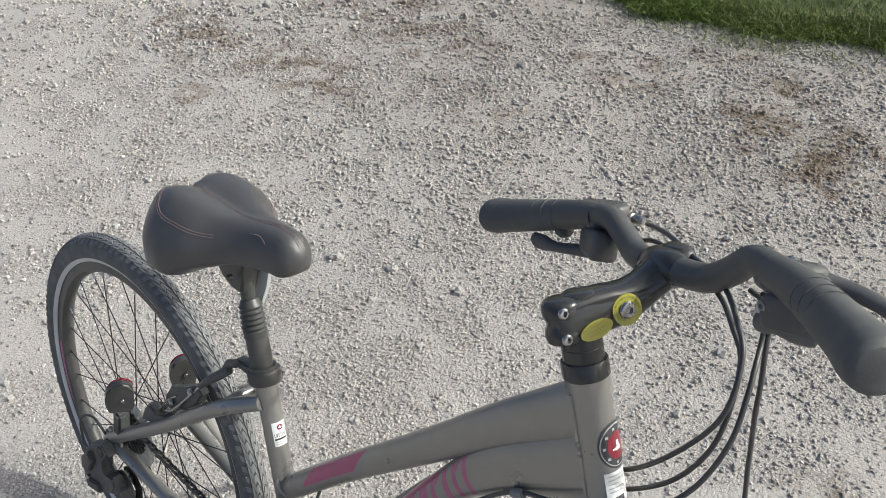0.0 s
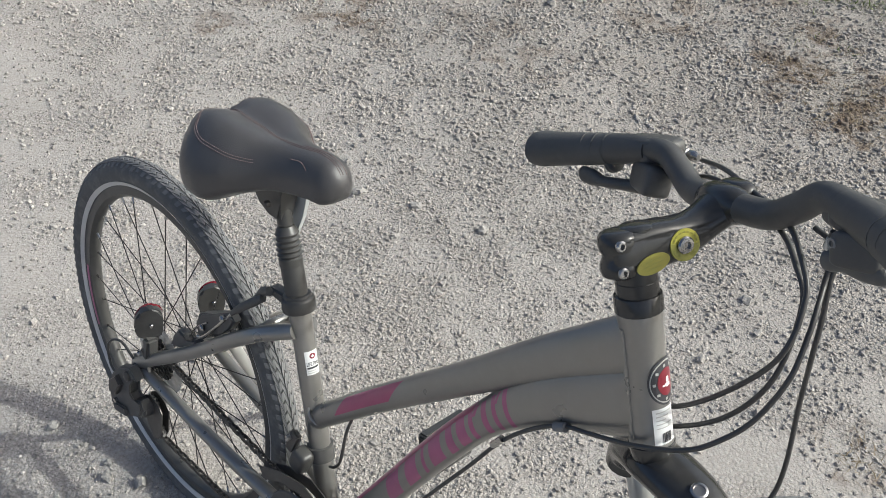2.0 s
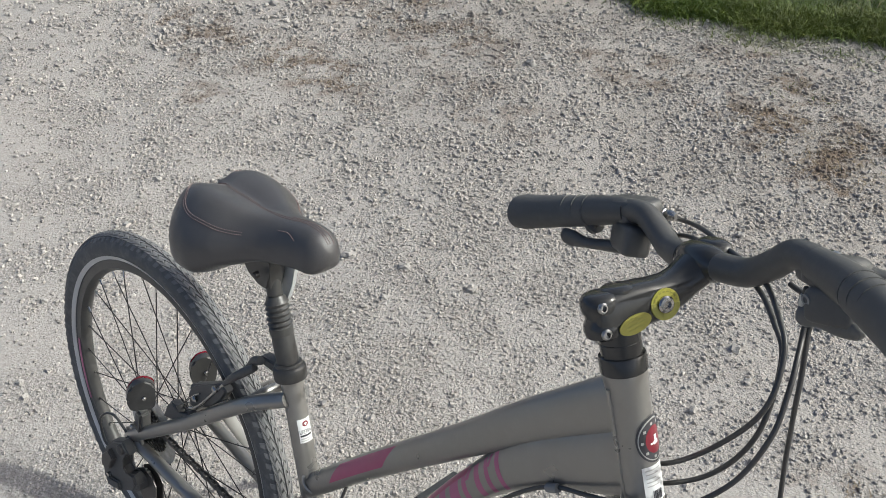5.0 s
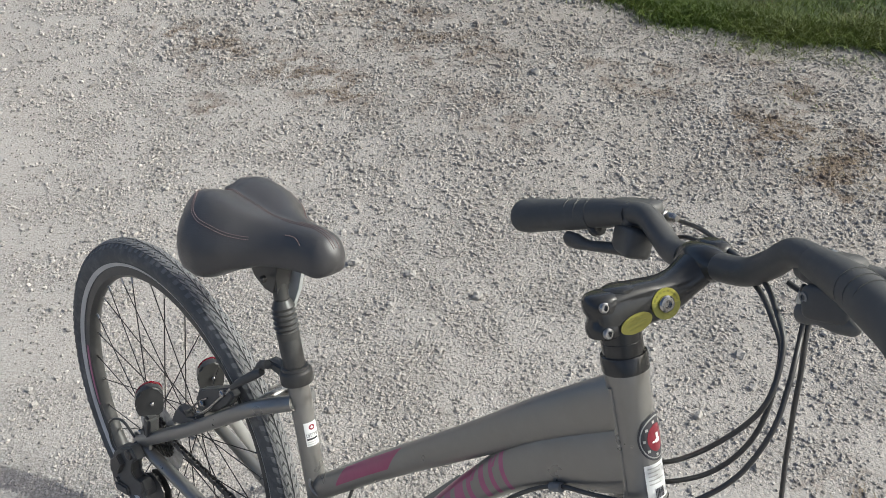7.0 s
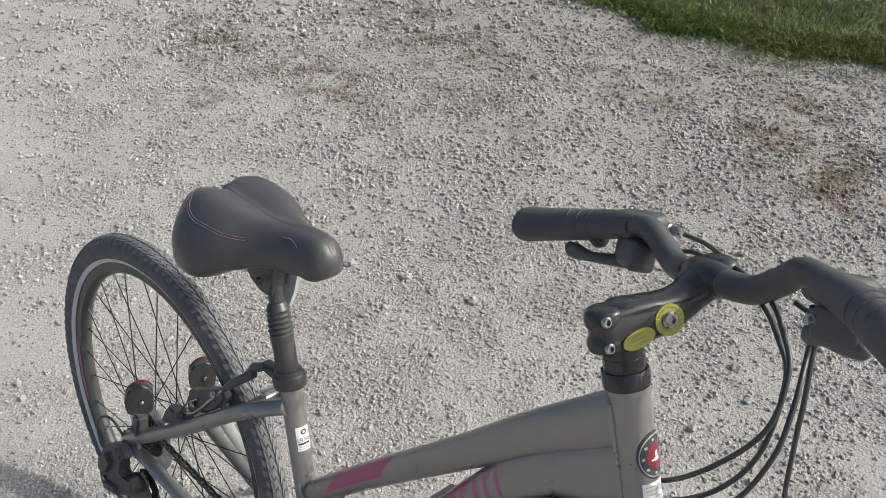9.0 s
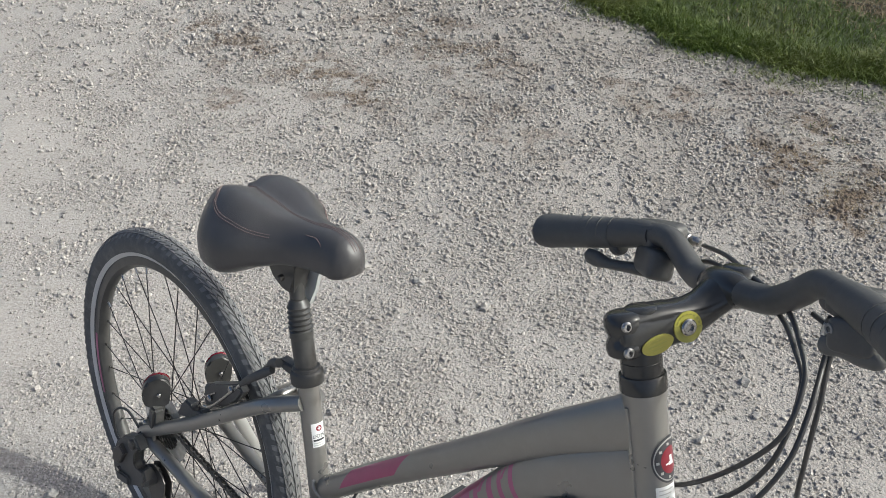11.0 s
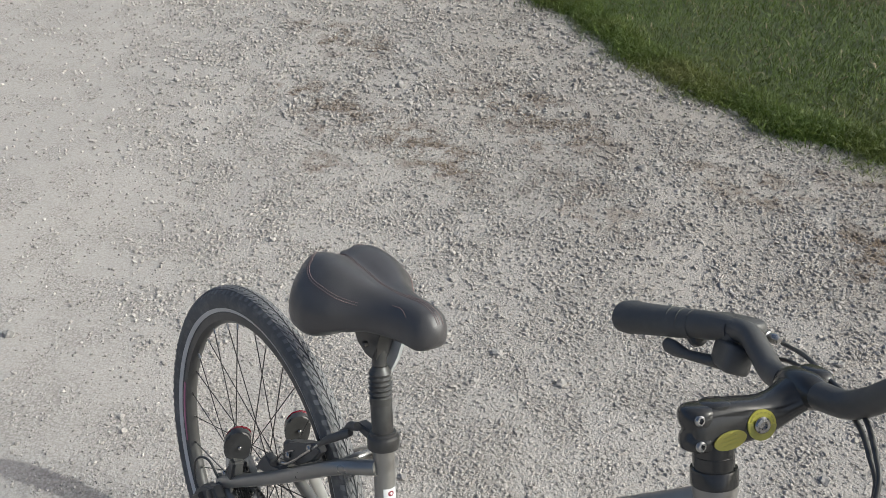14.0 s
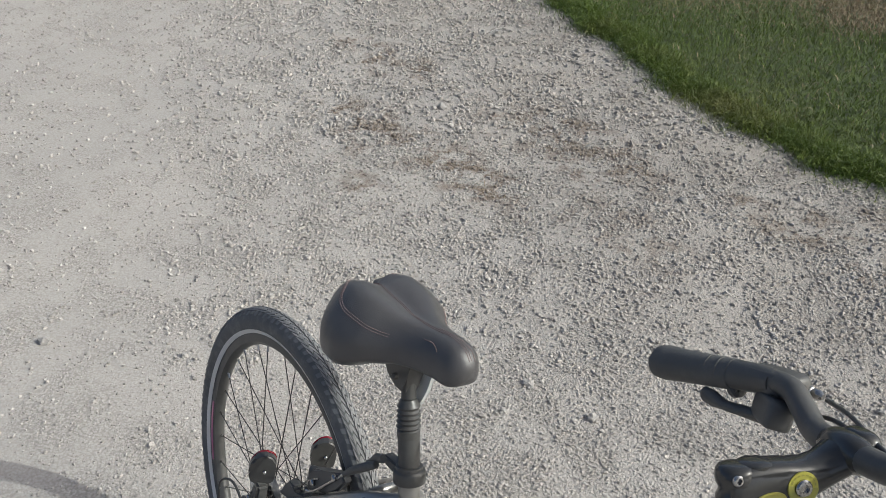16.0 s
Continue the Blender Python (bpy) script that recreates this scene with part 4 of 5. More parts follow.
# kickstand, brackets with reflectors, rear brake
stand = part("kickstand", tube([(0.035, 0.078, 0.398), (0.03, 0.086, 0.375), (0.022, 0.120, 0.295), (0.006, 0.205, 0.118), (-0.003, 0.236, 0.060)],
                               [(0.009, 0.011), (0.009, 0.0125), (0.0085, 0.012), (0.0075, 0.0095), (0.0075, 0.0095)], 14, (1, 0, 0), 20), ALLOY, bike, "dull silver kickstand leg")
part("foot", tube([(-0.002, 0.230, 0.072), (-0.004, 0.240, 0.0545)], [0.011, 0.014], 14), BLACK_MATT, stand, "black rubber foot")
part("mount", block((0.07, 0.022, 0.05), pose(0.03, 0.075, 0.375, 0, 20, 0), 0.005), BLACK_MATT, stand, "black mounting bracket")
for side in (-1, 1):
    cx, cz = (0.030, 0.458) if side < 0 else (0.026, 0.450)
    y = side * 0.063
    line = [(p.x, p.y) for p in curve_points([(-0.019, -0.028, 0), (0.012, -0.031, 0), (0.021, -0.020, 0), (0.0235, 0.004, 0), (0.0215, 0.022, 0), (0.010, 0.030, 0), (-0.006, 0.028, 0), (-0.019, 0.017, 0), (-0.0245, -0.004, 0), (-0.019, -0.028, 0)], 37)[:-1]]
    turn = pose(cx, y, cz, 0, 0, 62)
    refl = part("rear_reflector", prism(line, 0.008, 0.0035, turn), POST_BLACK, bike, "black reflector housing with a red edge")
    part("lens", prism([(a * 0.995, b * 0.995 + 0.0006) for a, b in line], 0.0022, 0.0012, turn @ pose(0, 0.0095, 0)), RED, refl, "red lens")
    part("bolt", lathe([(0.0045, 0), (0.0045, 0.002), (0.003, 0.004)], 8, turn @ pose(0.004, -0.009, -0.002, 90)), STEEL, refl)
    part("neck", block((0.020, 0.024, 0.05), pose(cx + 0.004, side * 0.066, cz - 0.052, 0, 8, 0), 0.005), BLACK_MATT, refl)
    part("clamp_bolt", lathe([(0.005, 0), (0.005, 0.005), (0.003, 0.007)], 8, pose(cx - 0.004, side * 0.070 - 0.010, cz - 0.062, 90)), STEEL, refl)
brake = part("rear_brake", prism([(0.150, 0.524), (0.168, 0.552), (0.205, 0.574), (0.246, 0.600), (0.262, 0.592), (0.246, 0.566), (0.222, 0.545), (0.190, 0.524), (0.156, 0.500)], 0.008, 0.003, pose(0, -0.036, 0)), BLACK_MATT, bike, "black rear brake with a silver cable guide")
part("brake_arm", tube([(0.045, 0.034, 0.428), (0.09, 0.036, 0.455), (0.165, 0.036, 0.507)], [(0.010, 0.014), (0.010, 0.012), (0.009, 0.011)], 12, (0, 1, 0), 10), BLACK_MATT, brake)
part("brake_shoe", block((0.070, 0.012, 0.012), pose(0.205, -0.028, 0.535, 0, -42, 0), 0.003), RUBBER, brake, "black rubber brake shoe")
part("brake_shoe", block((0.070, 0.012, 0.012), pose(0.205, 0.028, 0.535, 0, -42, 0), 0.003), RUBBER, brake, "black rubber brake shoe")
part("brake_boss", prism([(0.083, 0.440), (0.104, 0.476), (0.113, 0.490), (0.128, 0.488), (0.136, 0.477), (0.160, 0.496), (0.178, 0.492), (0.170, 0.470)], 0.009, 0.003, pose(0, -0.047, 0)), BLACK_MATT, brake)
part("spring", tube([(0.130, -0.042, 0.480), (0.148, -0.046, 0.508), (0.166, -0.046, 0.528), (0.190, -0.046, 0.548)], 0.0016, 8, None, 14), STEEL, brake)
part("pad_bolt", lathe([(0.006, 0), (0.006, 0.004), (0.004, 0.006)], 8, pose(0.176, -0.045, 0.530, 90)), STEEL, brake)
part("pad_bolt", lathe([(0.006, 0), (0.006, 0.004), (0.004, 0.006)], 8, pose(0.236, -0.045, 0.585, 90)), STEEL, brake)
part("cable_guide", tube([(0.164, -0.050, 0.506), (0.178, -0.049, 0.514), (0.202, -0.047, 0.540), (0.235, -0.044, 0.580), (0.255, -0.040, 0.605)], 0.0026, 10, None, 20), STEEL, brake, "bent bright steel cable guide")
part("cable_boot", tube([(0.252, -0.040, 0.602), (0.268, -0.036, 0.620), (0.290, -0.028, 0.641), (0.306, -0.022, 0.655)], [0.0042, 0.0065, 0.0075, 0.006], 12, None, 12), BLACK_MATT, brake)


# seat post and saddle
def post(z):
    return V(seat_x(z) - 0.003 * max(0.0, min(1.0, (z - 0.66) / 0.06)), 0, z)


collar = part("seat_clamp", lathe([(0.0180, -0.002), (0.0236, 0.0), (0.0245, 0.002), (0.0245, 0.017), (0.0236, 0.0195), (0.0205, 0.0215), (0.0200, 0.0255), (0.0175, 0.0265)], 32, along(post(0.660), post(0.9))), POST_BLACK, bike, "black seat clamp with a quick-release lever")
part("lug", prism([(0.0, -0.010), (0.0, 0.010), (-0.038, 0.007), (-0.044, 0.0), (-0.038, -0.006)], 0.010, 0.003, pose(post(0.67).x - 0.014, -0.004, 0.670, 0, -6, 0)), BLACK_MATT, collar)
part("lever", tube([post(0.678) + V(-0.040, -0.020, -0.004), post(0.672) + V(-0.060, -0.018, -0.010), post(0.656) + V(-0.082, -0.013, -0.014), post(0.640) + V(-0.104, -0.008, -0.016)],
                   [(0.006, 0.007), (0.006, 0.0075), (0.005, 0.006), (0.004, 0.005)], 12, (0, 1, 0), 14), BLACK_MATT, collar)
seat_post = part("seat_post", tube([post(0.66), post(0.735)], 0.0164, 24), POST_BLACK, bike, "black suspension seat post")
prof = [(0.0164, 0.0), (0.0172, 0.002), (0.0172, 0.012)]
for k in range(5):
    prof += [(0.0150, 0.014 + k * 0.0078), (0.0186 - 0.0003 * k, 0.018 + k * 0.0078), (0.0150, 0.0212 + k * 0.0078)]
prof += [(0.0140, 0.056), (0.0115, 0.060)]
part("rubber_boot", lathe(prof, 28, along(post(0.726), post(0.9))), POST_BLACK, seat_post, "pleated rubber boot")
part("post_head", tube([post(0.785), post(0.800), post(0.825), post(0.860)], [0.0112, 0.0112, 0.0120, 0.014], 18), POST_BLACK, seat_post)
part("clamp_plate", block((0.030, 0.036, 0.034), pose(0.312, 0, 0.852, 0, 5, 0), 0.006), DARK_STEEL, seat_post)
part("undercarriage", prism([(0.226, 0.872), (0.238, 0.850), (0.285, 0.806), (0.306, 0.792), (0.330, 0.793), (0.334, 0.830), (0.338, 0.872)], 0.014, 0.005), POST_BLACK, seat_post)
part("clamp_bolt", lathe([(0.005, 0), (0.005, 0.006), (0.003, 0.008)], 8, pose(0.316, -0.020, 0.820, 90)), DARK_STEEL, seat_post)
part("side_plate", prism([(0.306, 0.752), (0.326, 0.758), (0.342, 0.800), (0.356, 0.872), (0.318, 0.872), (0.308, 0.815)], 0.003, 0, pose(0, 0.022, 0)), PALE_ALLOY, seat_post, "pale alloy clamp plate")

SX0, SX1 = 0.177, 0.4485
W_T = ([0, 0.03, 0.08, 0.16, 0.28, 0.40, 0.50, 0.60, 0.72, 0.84, 0.92, 0.97, 1.0], [0.049, 0.070, 0.086, 0.0955, 0.0965, 0.083, 0.061, 0.0435, 0.0345, 0.0300, 0.0280, 0.0270, 0.0262])
Z_T = ([0, 0.05, 0.15, 0.3, 0.5, 0.7, 0.85, 0.94, 1.0], [0.889, 0.909, 0.919, 0.919, 0.916, 0.923, 0.929, 0.927, 0.922])
D_T = ([0, 0.05, 0.15, 0.3, 0.42, 0.55, 0.7, 0.85, 0.95, 1.0], [0.045, 0.089, 0.115, 0.111, 0.085, 0.069, 0.063, 0.061, 0.057, 0.052])
L_T = ([0, 0.1, 0.3, 0.5, 0.65, 1.0], [0.005, 0.010, 0.010, 0.005, 0.0, 0.0])


def gentle(t, table):
    """The table's value, rounded over its corners."""
    return sum(float(np.interp(t + o, *table)) for o in (-0.03, -0.015, 0.0, 0.015, 0.03)) / 5 if 0.06 < t < 0.97 else float(np.interp(t, *table))


def saddle_section(t):
    """Half width, crown height, depth, lobe and the rounding-in of the nose at t."""
    w, zc, d, lobe = (gentle(t, k) for k in (W_T, Z_T, D_T, L_T))
    return w, zc, d, lobe, math.sqrt(max(1 - (max(t - 0.90, 0) / 0.10) ** 2, 0.0004))


def saddle_top(t, f):
    """A point of the saddle's upper skin: t from rear to nose, f across from -1 to 1."""
    w, zc, d, lobe, k = saddle_section(t)
    a = abs(f)
    shape = (1 - a ** 2.6) ** 0.55 if a < 1 else 0.0
    z = zc - d * 0.62 * (1 - shape) + lobe * math.exp(-((a - 0.52) / 0.28) ** 2) - lobe * 0.55 * math.exp(-(f / 0.14) ** 2)
    rear = -0.018 * math.exp(-t / 0.05) * (math.exp(-((a - 0.6) / 0.35) ** 2) - math.exp(-(f / 0.25) ** 2))
    zm = zc - d * 0.48
    return V(SX0 + (SX1 - SX0) * t + rear, w * f * k, zm + (z - zm) * k)


bm = bmesh.new()
rings = []
NT, NF = 64, 44
for i in range(NT + 1):
    t = 0.5 - 0.5 * math.cos(math.pi * i / NT)
    w, zc, d, lobe, k = saddle_section(t)
    row = [saddle_top(t, math.sin(math.pi / 2 * (2 * j / NF - 1))) for j in range(NF + 1)]
    x = row[0].x
    zm, low = zc - d * 0.48, zc - d
    zb = zc - d * 0.62
    for j in range(1, 16):
        a = math.pi * j / 16
        c = math.cos(a)
        row.append(V(x, w * k * math.copysign(abs(c) ** 0.5, c), zm + (zb - (zb - low) * math.sin(a) ** 0.5 - zm) * k))
    rings.append([bm.verts.new(p) for p in row])
for p, q in zip(rings, rings[1:]):
    for k in range(len(p)):
        bm.faces.new((p[k], p[(k + 1) % len(p)], q[(k + 1) % len(p)], q[k]))
bm.faces.new(rings[0][::-1])
bm.faces.new(rings[-1])
bmesh.ops.smooth_vert(bm, verts=bm.verts[:], factor=0.4, use_axis_x=True, use_axis_y=True, use_axis_z=True)
bmesh.ops.recalc_face_normals(bm, faces=bm.faces)
skin = BVHTree.FromBMesh(bm)
saddle = part("saddle", bm, VINYL, bike, "black padded vinyl comfort saddle with reddish stitching")
for o in saddle.data.polygons:
    o.use_smooth = True


def seam(pts, gap=0.0036):
    """Two rows of short stitches laid on the skin along pts."""
    line = curve_points([saddle_top(t, f) for t, f in pts], 90)
    for off in (-0.5, 0.5):
        if gap == 0 and off > 0:
            break
        run = []
        for i, p in enumerate(line):
            tan = (line[min(i + 1, 89)] - line[max(i - 1, 0)]).normalized()
            loc, nor, idx, dist = skin.find_nearest(p)
            loc, nor, idx, dist = skin.find_nearest(loc + tan.cross(nor).normalized() * off * gap)
            run.append(loc + nor * 0.0003)
        run = curve_points(run[::3], 120)
        bm = bmesh.new()
        for i in range(0, 117, 3):
            sweep(bm, run[i:i + 3] + [run[i + 2].lerp(run[i + 3], 0.55)], [0.0003, 0.00065, 0.00065, 0.0003], 5)
        part("stitching", bm, THREAD, saddle, "reddish thread line")


for s in (-1, 1):
    seam([(0.04, s * 0.43), (0.11, s * 0.63), (0.15, s * 0.73), (0.23, s * 0.785), (0.34, s * 0.81), (0.42, s * 0.85), (0.49, s * 0.875), (0.55, s * 0.89)])
    seam([(0.71, s * 0.72), (0.77, s * 0.71), (0.81, s * 0.79), (0.83, s * 0.85)], 0.0)
seam([(0.05, 0.0), (0.085, 0.01), (0.225, -0.035), (0.365, -0.04), (0.51, -0.11), (0.635, -0.17), (0.725, -0.11), (0.80, -0.01), (0.88, -0.02), (0.955, -0.01), (0.985, 0.04)])
seam([(0.70, 0.02), (0.79, 0.15), (0.84, 0.18), (0.895, 0.2), (0.955, 0.33), (0.98, 0.45)], 0.0)
for y in (-0.022, 0.022):
    part("rail", tube([(0.205, y * 1.5, 0.852), (0.26, y, 0.848), (0.32, y, 0.862), (0.36, y * 0.7, 0.868), (0.395, y * 0.4, 0.878)], 0.0036, 10, None, 20), DARK_STEEL, saddle)
for y in (-0.05, 0.05):
    coil = [V(0.215 + 0.011 * math.cos(a), y + 0.011 * math.sin(a), 0.826 + 0.0016 * a) for a in np.linspace(0, 8 * math.pi, 64)]
    part("spring", sweep(bmesh.new(), coil, 0.0018, 6), DARK_STEEL, saddle)

# ---- steered front: fork, wheel, stem, bars ----
part("upper_headset", lathe([(0.0220, 0.181), (0.0236, 0.183), (0.0236, 0.197), (0.0228, 0.1995), (0.0206, 0.2000), (0.0206, 0.2125), (0.0202, 0.2130), (0.0206, 0.2135), (0.0206, 0.228)], 32, STEERED), BLACK_GLOSS, bike, "black headset cap and spacers")
part("lower_headset", lathe([(0.0190, 0.022), (0.0228, 0.027), (0.0232, 0.042), (0.0205, 0.0445)], 32, STEERED), BLACK_GLOSS, bike)
crown = part("fork_crown", tube([S(0.01, 0.078, -0.026), S(0.012, 0.066, -0.006), S(0.008, 0.035, 0.009), S(0.004, 0, 0.015), S(0.008, -0.035, 0.009), S(0.012, -0.066, -0.006), S(0.01, -0.078, -0.026)],
                               [(0.025, 0.022), (0.027, 0.024), (0.030, 0.020), (0.031, 0.020), (0.030, 0.020), (0.027, 0.024), (0.025, 0.022)], 18, HF, 24), BLACK_GLOSS, bike, "glossy black fork crown")
for s in (-1, 1):
    leg = part("fork_leg", tube([S(0.014, s * 0.064, -0.03), S(0.016, s * 0.064, -0.085)], 0.0135, 18), ALLOY, bike, "grey stanchion")
    part("slider", tube([S(0.016, s * 0.064, -0.080), S(0.018, s * 0.064, -0.10), S(0.024, s * 0.064, -0.30), S(0.040, s * 0.060, -0.412)], [0.019, 0.0185, 0.017, 0.012], 18, None, 16), BLACK_GLOSS, leg, "black lower leg")
BN = V(0.04, -0.28, 0.95).normalized()
BX = V(1, 0, 0).cross(BN).normalized()
part("crown_bolt", lathe([(0.0085, -0.002), (0.0085, 0.0016), (0.0072, 0.0026), (0.0058, 0.0026), (0.0052, 0.0006), (0.0, 0.0006)], 20, basis(V(0.9985, -0.0200, 0.8424), BX, BN.cross(BX), BN)), STEEL, crown, "bright round bolt")
front = wheel("front_wheel", basis(S(0.040, 0, -0.426), HF, HL, AX), False)

CS, CU = 0.1003, 0.265


def loft(stations, seg=36):
    """A moulded body along the stem: rows of (along, up, half width, half height, squareness)."""
    bm = bmesh.new()
    count = 44
    rings = []
    for i in range(count):
        f = i / (count - 1) * (len(stations) - 1)
        j = min(int(f), len(stations) - 2)
        t = f - j
        t = t * t * (3 - 2 * t) * 0.35 + t * 0.65
        s, u, hl, hu, sq = (a + (b - a) * t for a, b in zip(stations[j], stations[j + 1]))
        ring = []
        for k in range(seg):
            a = 2 * math.pi * k / seg
            c, d = math.cos(a), math.sin(a)
            ring.append(bm.verts.new(S(s, hl * math.copysign(abs(c) ** sq, c), u + hu * math.copysign(abs(d) ** sq, d))))
        rings.append(ring)
    for p, q in zip(rings, rings[1:]):
        for k in range(seg):
            bm.faces.new((p[k], p[(k + 1) % seg], q[(k + 1) % seg], q[k]))
    bm.faces.new(rings[0][::-1])
    bm.faces.new(rings[-1])
    bmesh.ops.smooth_vert(bm, verts=bm.verts[:], factor=0.5, use_axis_x=True, use_axis_y=True, use_axis_z=True)
    return bm


stem = part("stem", loft([(-0.027, 0.2435, 0.0125, 0.0150, 0.6), (-0.025, 0.2435, 0.0160, 0.0195, 0.5), (-0.018, 0.2435, 0.0186, 0.0212, 0.5), (-0.004, 0.2437, 0.0196, 0.0218, 0.5), (0.014, 0.2440, 0.0196, 0.0222, 0.52),
                          (0.030, 0.2440, 0.0196, 0.0214, 0.55), (0.042, 0.2436, 0.0194, 0.0204, 0.6), (0.056, 0.2450, 0.0190, 0.0192, 0.68), (0.068, 0.2490, 0.0196, 0.0182, 0.75), (0.080, 0.2555, 0.0225, 0.0180, 0.8),
                          (0.092, 0.2620, 0.0265, 0.0185, 0.85), (0.1003, 0.2650, 0.0285, 0.0188, 0.9), (0.108, 0.2660, 0.0260, 0.0165, 0.9)]), BLACK_GLOSS, bike, "glossy black adjustable stem")
part("clamp_barrel", lathe([(0.0140, 0.2205), (0.0182, 0.2235), (0.0196, 0.2290), (0.0190, 0.2350), (0.0166, 0.2395), (0.0164, 0.2440), (0.0188, 0.2480), (0.0197, 0.2540), (0.0190, 0.2605), (0.0160, 0.2640), (0.0100, 0.2655)], 30, STEERED @ pose(-0.0150, 0, 0)), BLACK_GLOSS, stem)
part("bar_clamp", lathe([(0.0140, -0.030), (0.0160, -0.026), (0.0188, -0.016), (0.0192, 0.0), (0.0188, 0.016), (0.0160, 0.026), (0.0140, 0.030)], 26, basis(S(CS, 0, CU), AX, HF, HL)), BLACK_GLOSS, stem)
part("face_plate", lump((0.012, 0.024, 0.019), STEERED @ pose(CS + 0.014, 0, CU + 0.001), 0.6), BLACK_GLOSS, stem)
for u in (-0.012, 0.012):
    part("face_bolt", lathe([(0.004, 0), (0.004, 0.004), (0.0025, 0.005)], 10, STEERED @ pose(CS + 0.024, 0.014, CU + u, 0, 90, 0)), STEEL, stem)
part("top_cap", lathe([(0.0170, 0.0), (0.0170, 0.004), (0.014, 0.006), (0.005, 0.0065)], 24, STEERED @ pose(0.004, 0, 0.2605)), BLACK_GLOSS, stem)
for u in (0.2555, 0.2295):
    bolt = part("clamp_bolt", lathe([(0.0054, 0.0), (0.0054, 0.0020), (0.0040, 0.0034), (0.0029, 0.0034), (0.0026, 0.0006)], 18, STEERED @ pose(-0.0222, -0.0176, u, 90)), STEEL, stem, "bright socket bolt")
ring = part("pivot_ring", lathe([(0.0075, 0.0), (0.0155, 0.0), (0.0155, 0.0016), (0.0075, 0.0016)], 36, STEERED @ pose(0.042, -0.0186, 0.242, 90)), YELLOW, stem, "yellow angle-scale ring")
half_ring = [(0.0156 * math.cos(a), 0.0156 * math.sin(a)) for a in [radians(175 + 190 * k / 16) for k in range(17)]] + [(0.0088 * math.cos(a), 0.0088 * math.sin(a)) for a in [radians(365 - 190 * k / 16) for k in range(17)]]
part("scale_shade", prism(half_ring, 0.0004, 0, STEERED @ pose(0.042, -0.0206, 0.242, 0, 10, 0)), OLIVE, ring, "darker olive half")
for k in range(9):
    a = radians(12 + 20 * k)
    part("scale_bar", block((0.0026, 0.0004, 0.0012), STEERED @ pose(0.042 + 0.0125 * math.cos(a), -0.0206, 0.242 + 0.0125 * math.sin(a), 0, 90 - math.degrees(a), 0), 0), OLIVE, ring)
part("pivot_bolt", lathe([(0.0085, 0.0), (0.0085, 0.0030), (0.0070, 0.0046), (0.0042, 0.0048), (0.0040, 0.0022)], 24, STEERED @ pose(0.042, -0.0194, 0.242, 90)), STEEL, ring, "bright domed bolt")
oval_line = [(0.0175 * math.cos(2 * math.pi * k / 28), 0.0092 * math.sin(2 * math.pi * k / 28)) for k in range(28)]
oval = part("oval_label", prism(oval_line, 0.0006, 0, STEERED @ pose(0.0078, -0.0203, 0.2318, 0, -10, 0)), MUSTARD, stem, "yellow oval warning label")
for k in range(3):
    part("print_bar", block((0.020 - 0.004 * abs(k - 1), 0.0003, 0.0011), STEERED @ pose(0.0078, -0.0210, 0.2278 + 0.004 * k, 0, -10, 0), 0), OLIVE, oval)


def bar_point(side, s, l, u):
    drop = 0.005 * min(1.0, max(0.0, (l - 0.12) / 0.05)) if side < 0 else 0.0
    return S(CS + s, side * l, CU + u - drop)


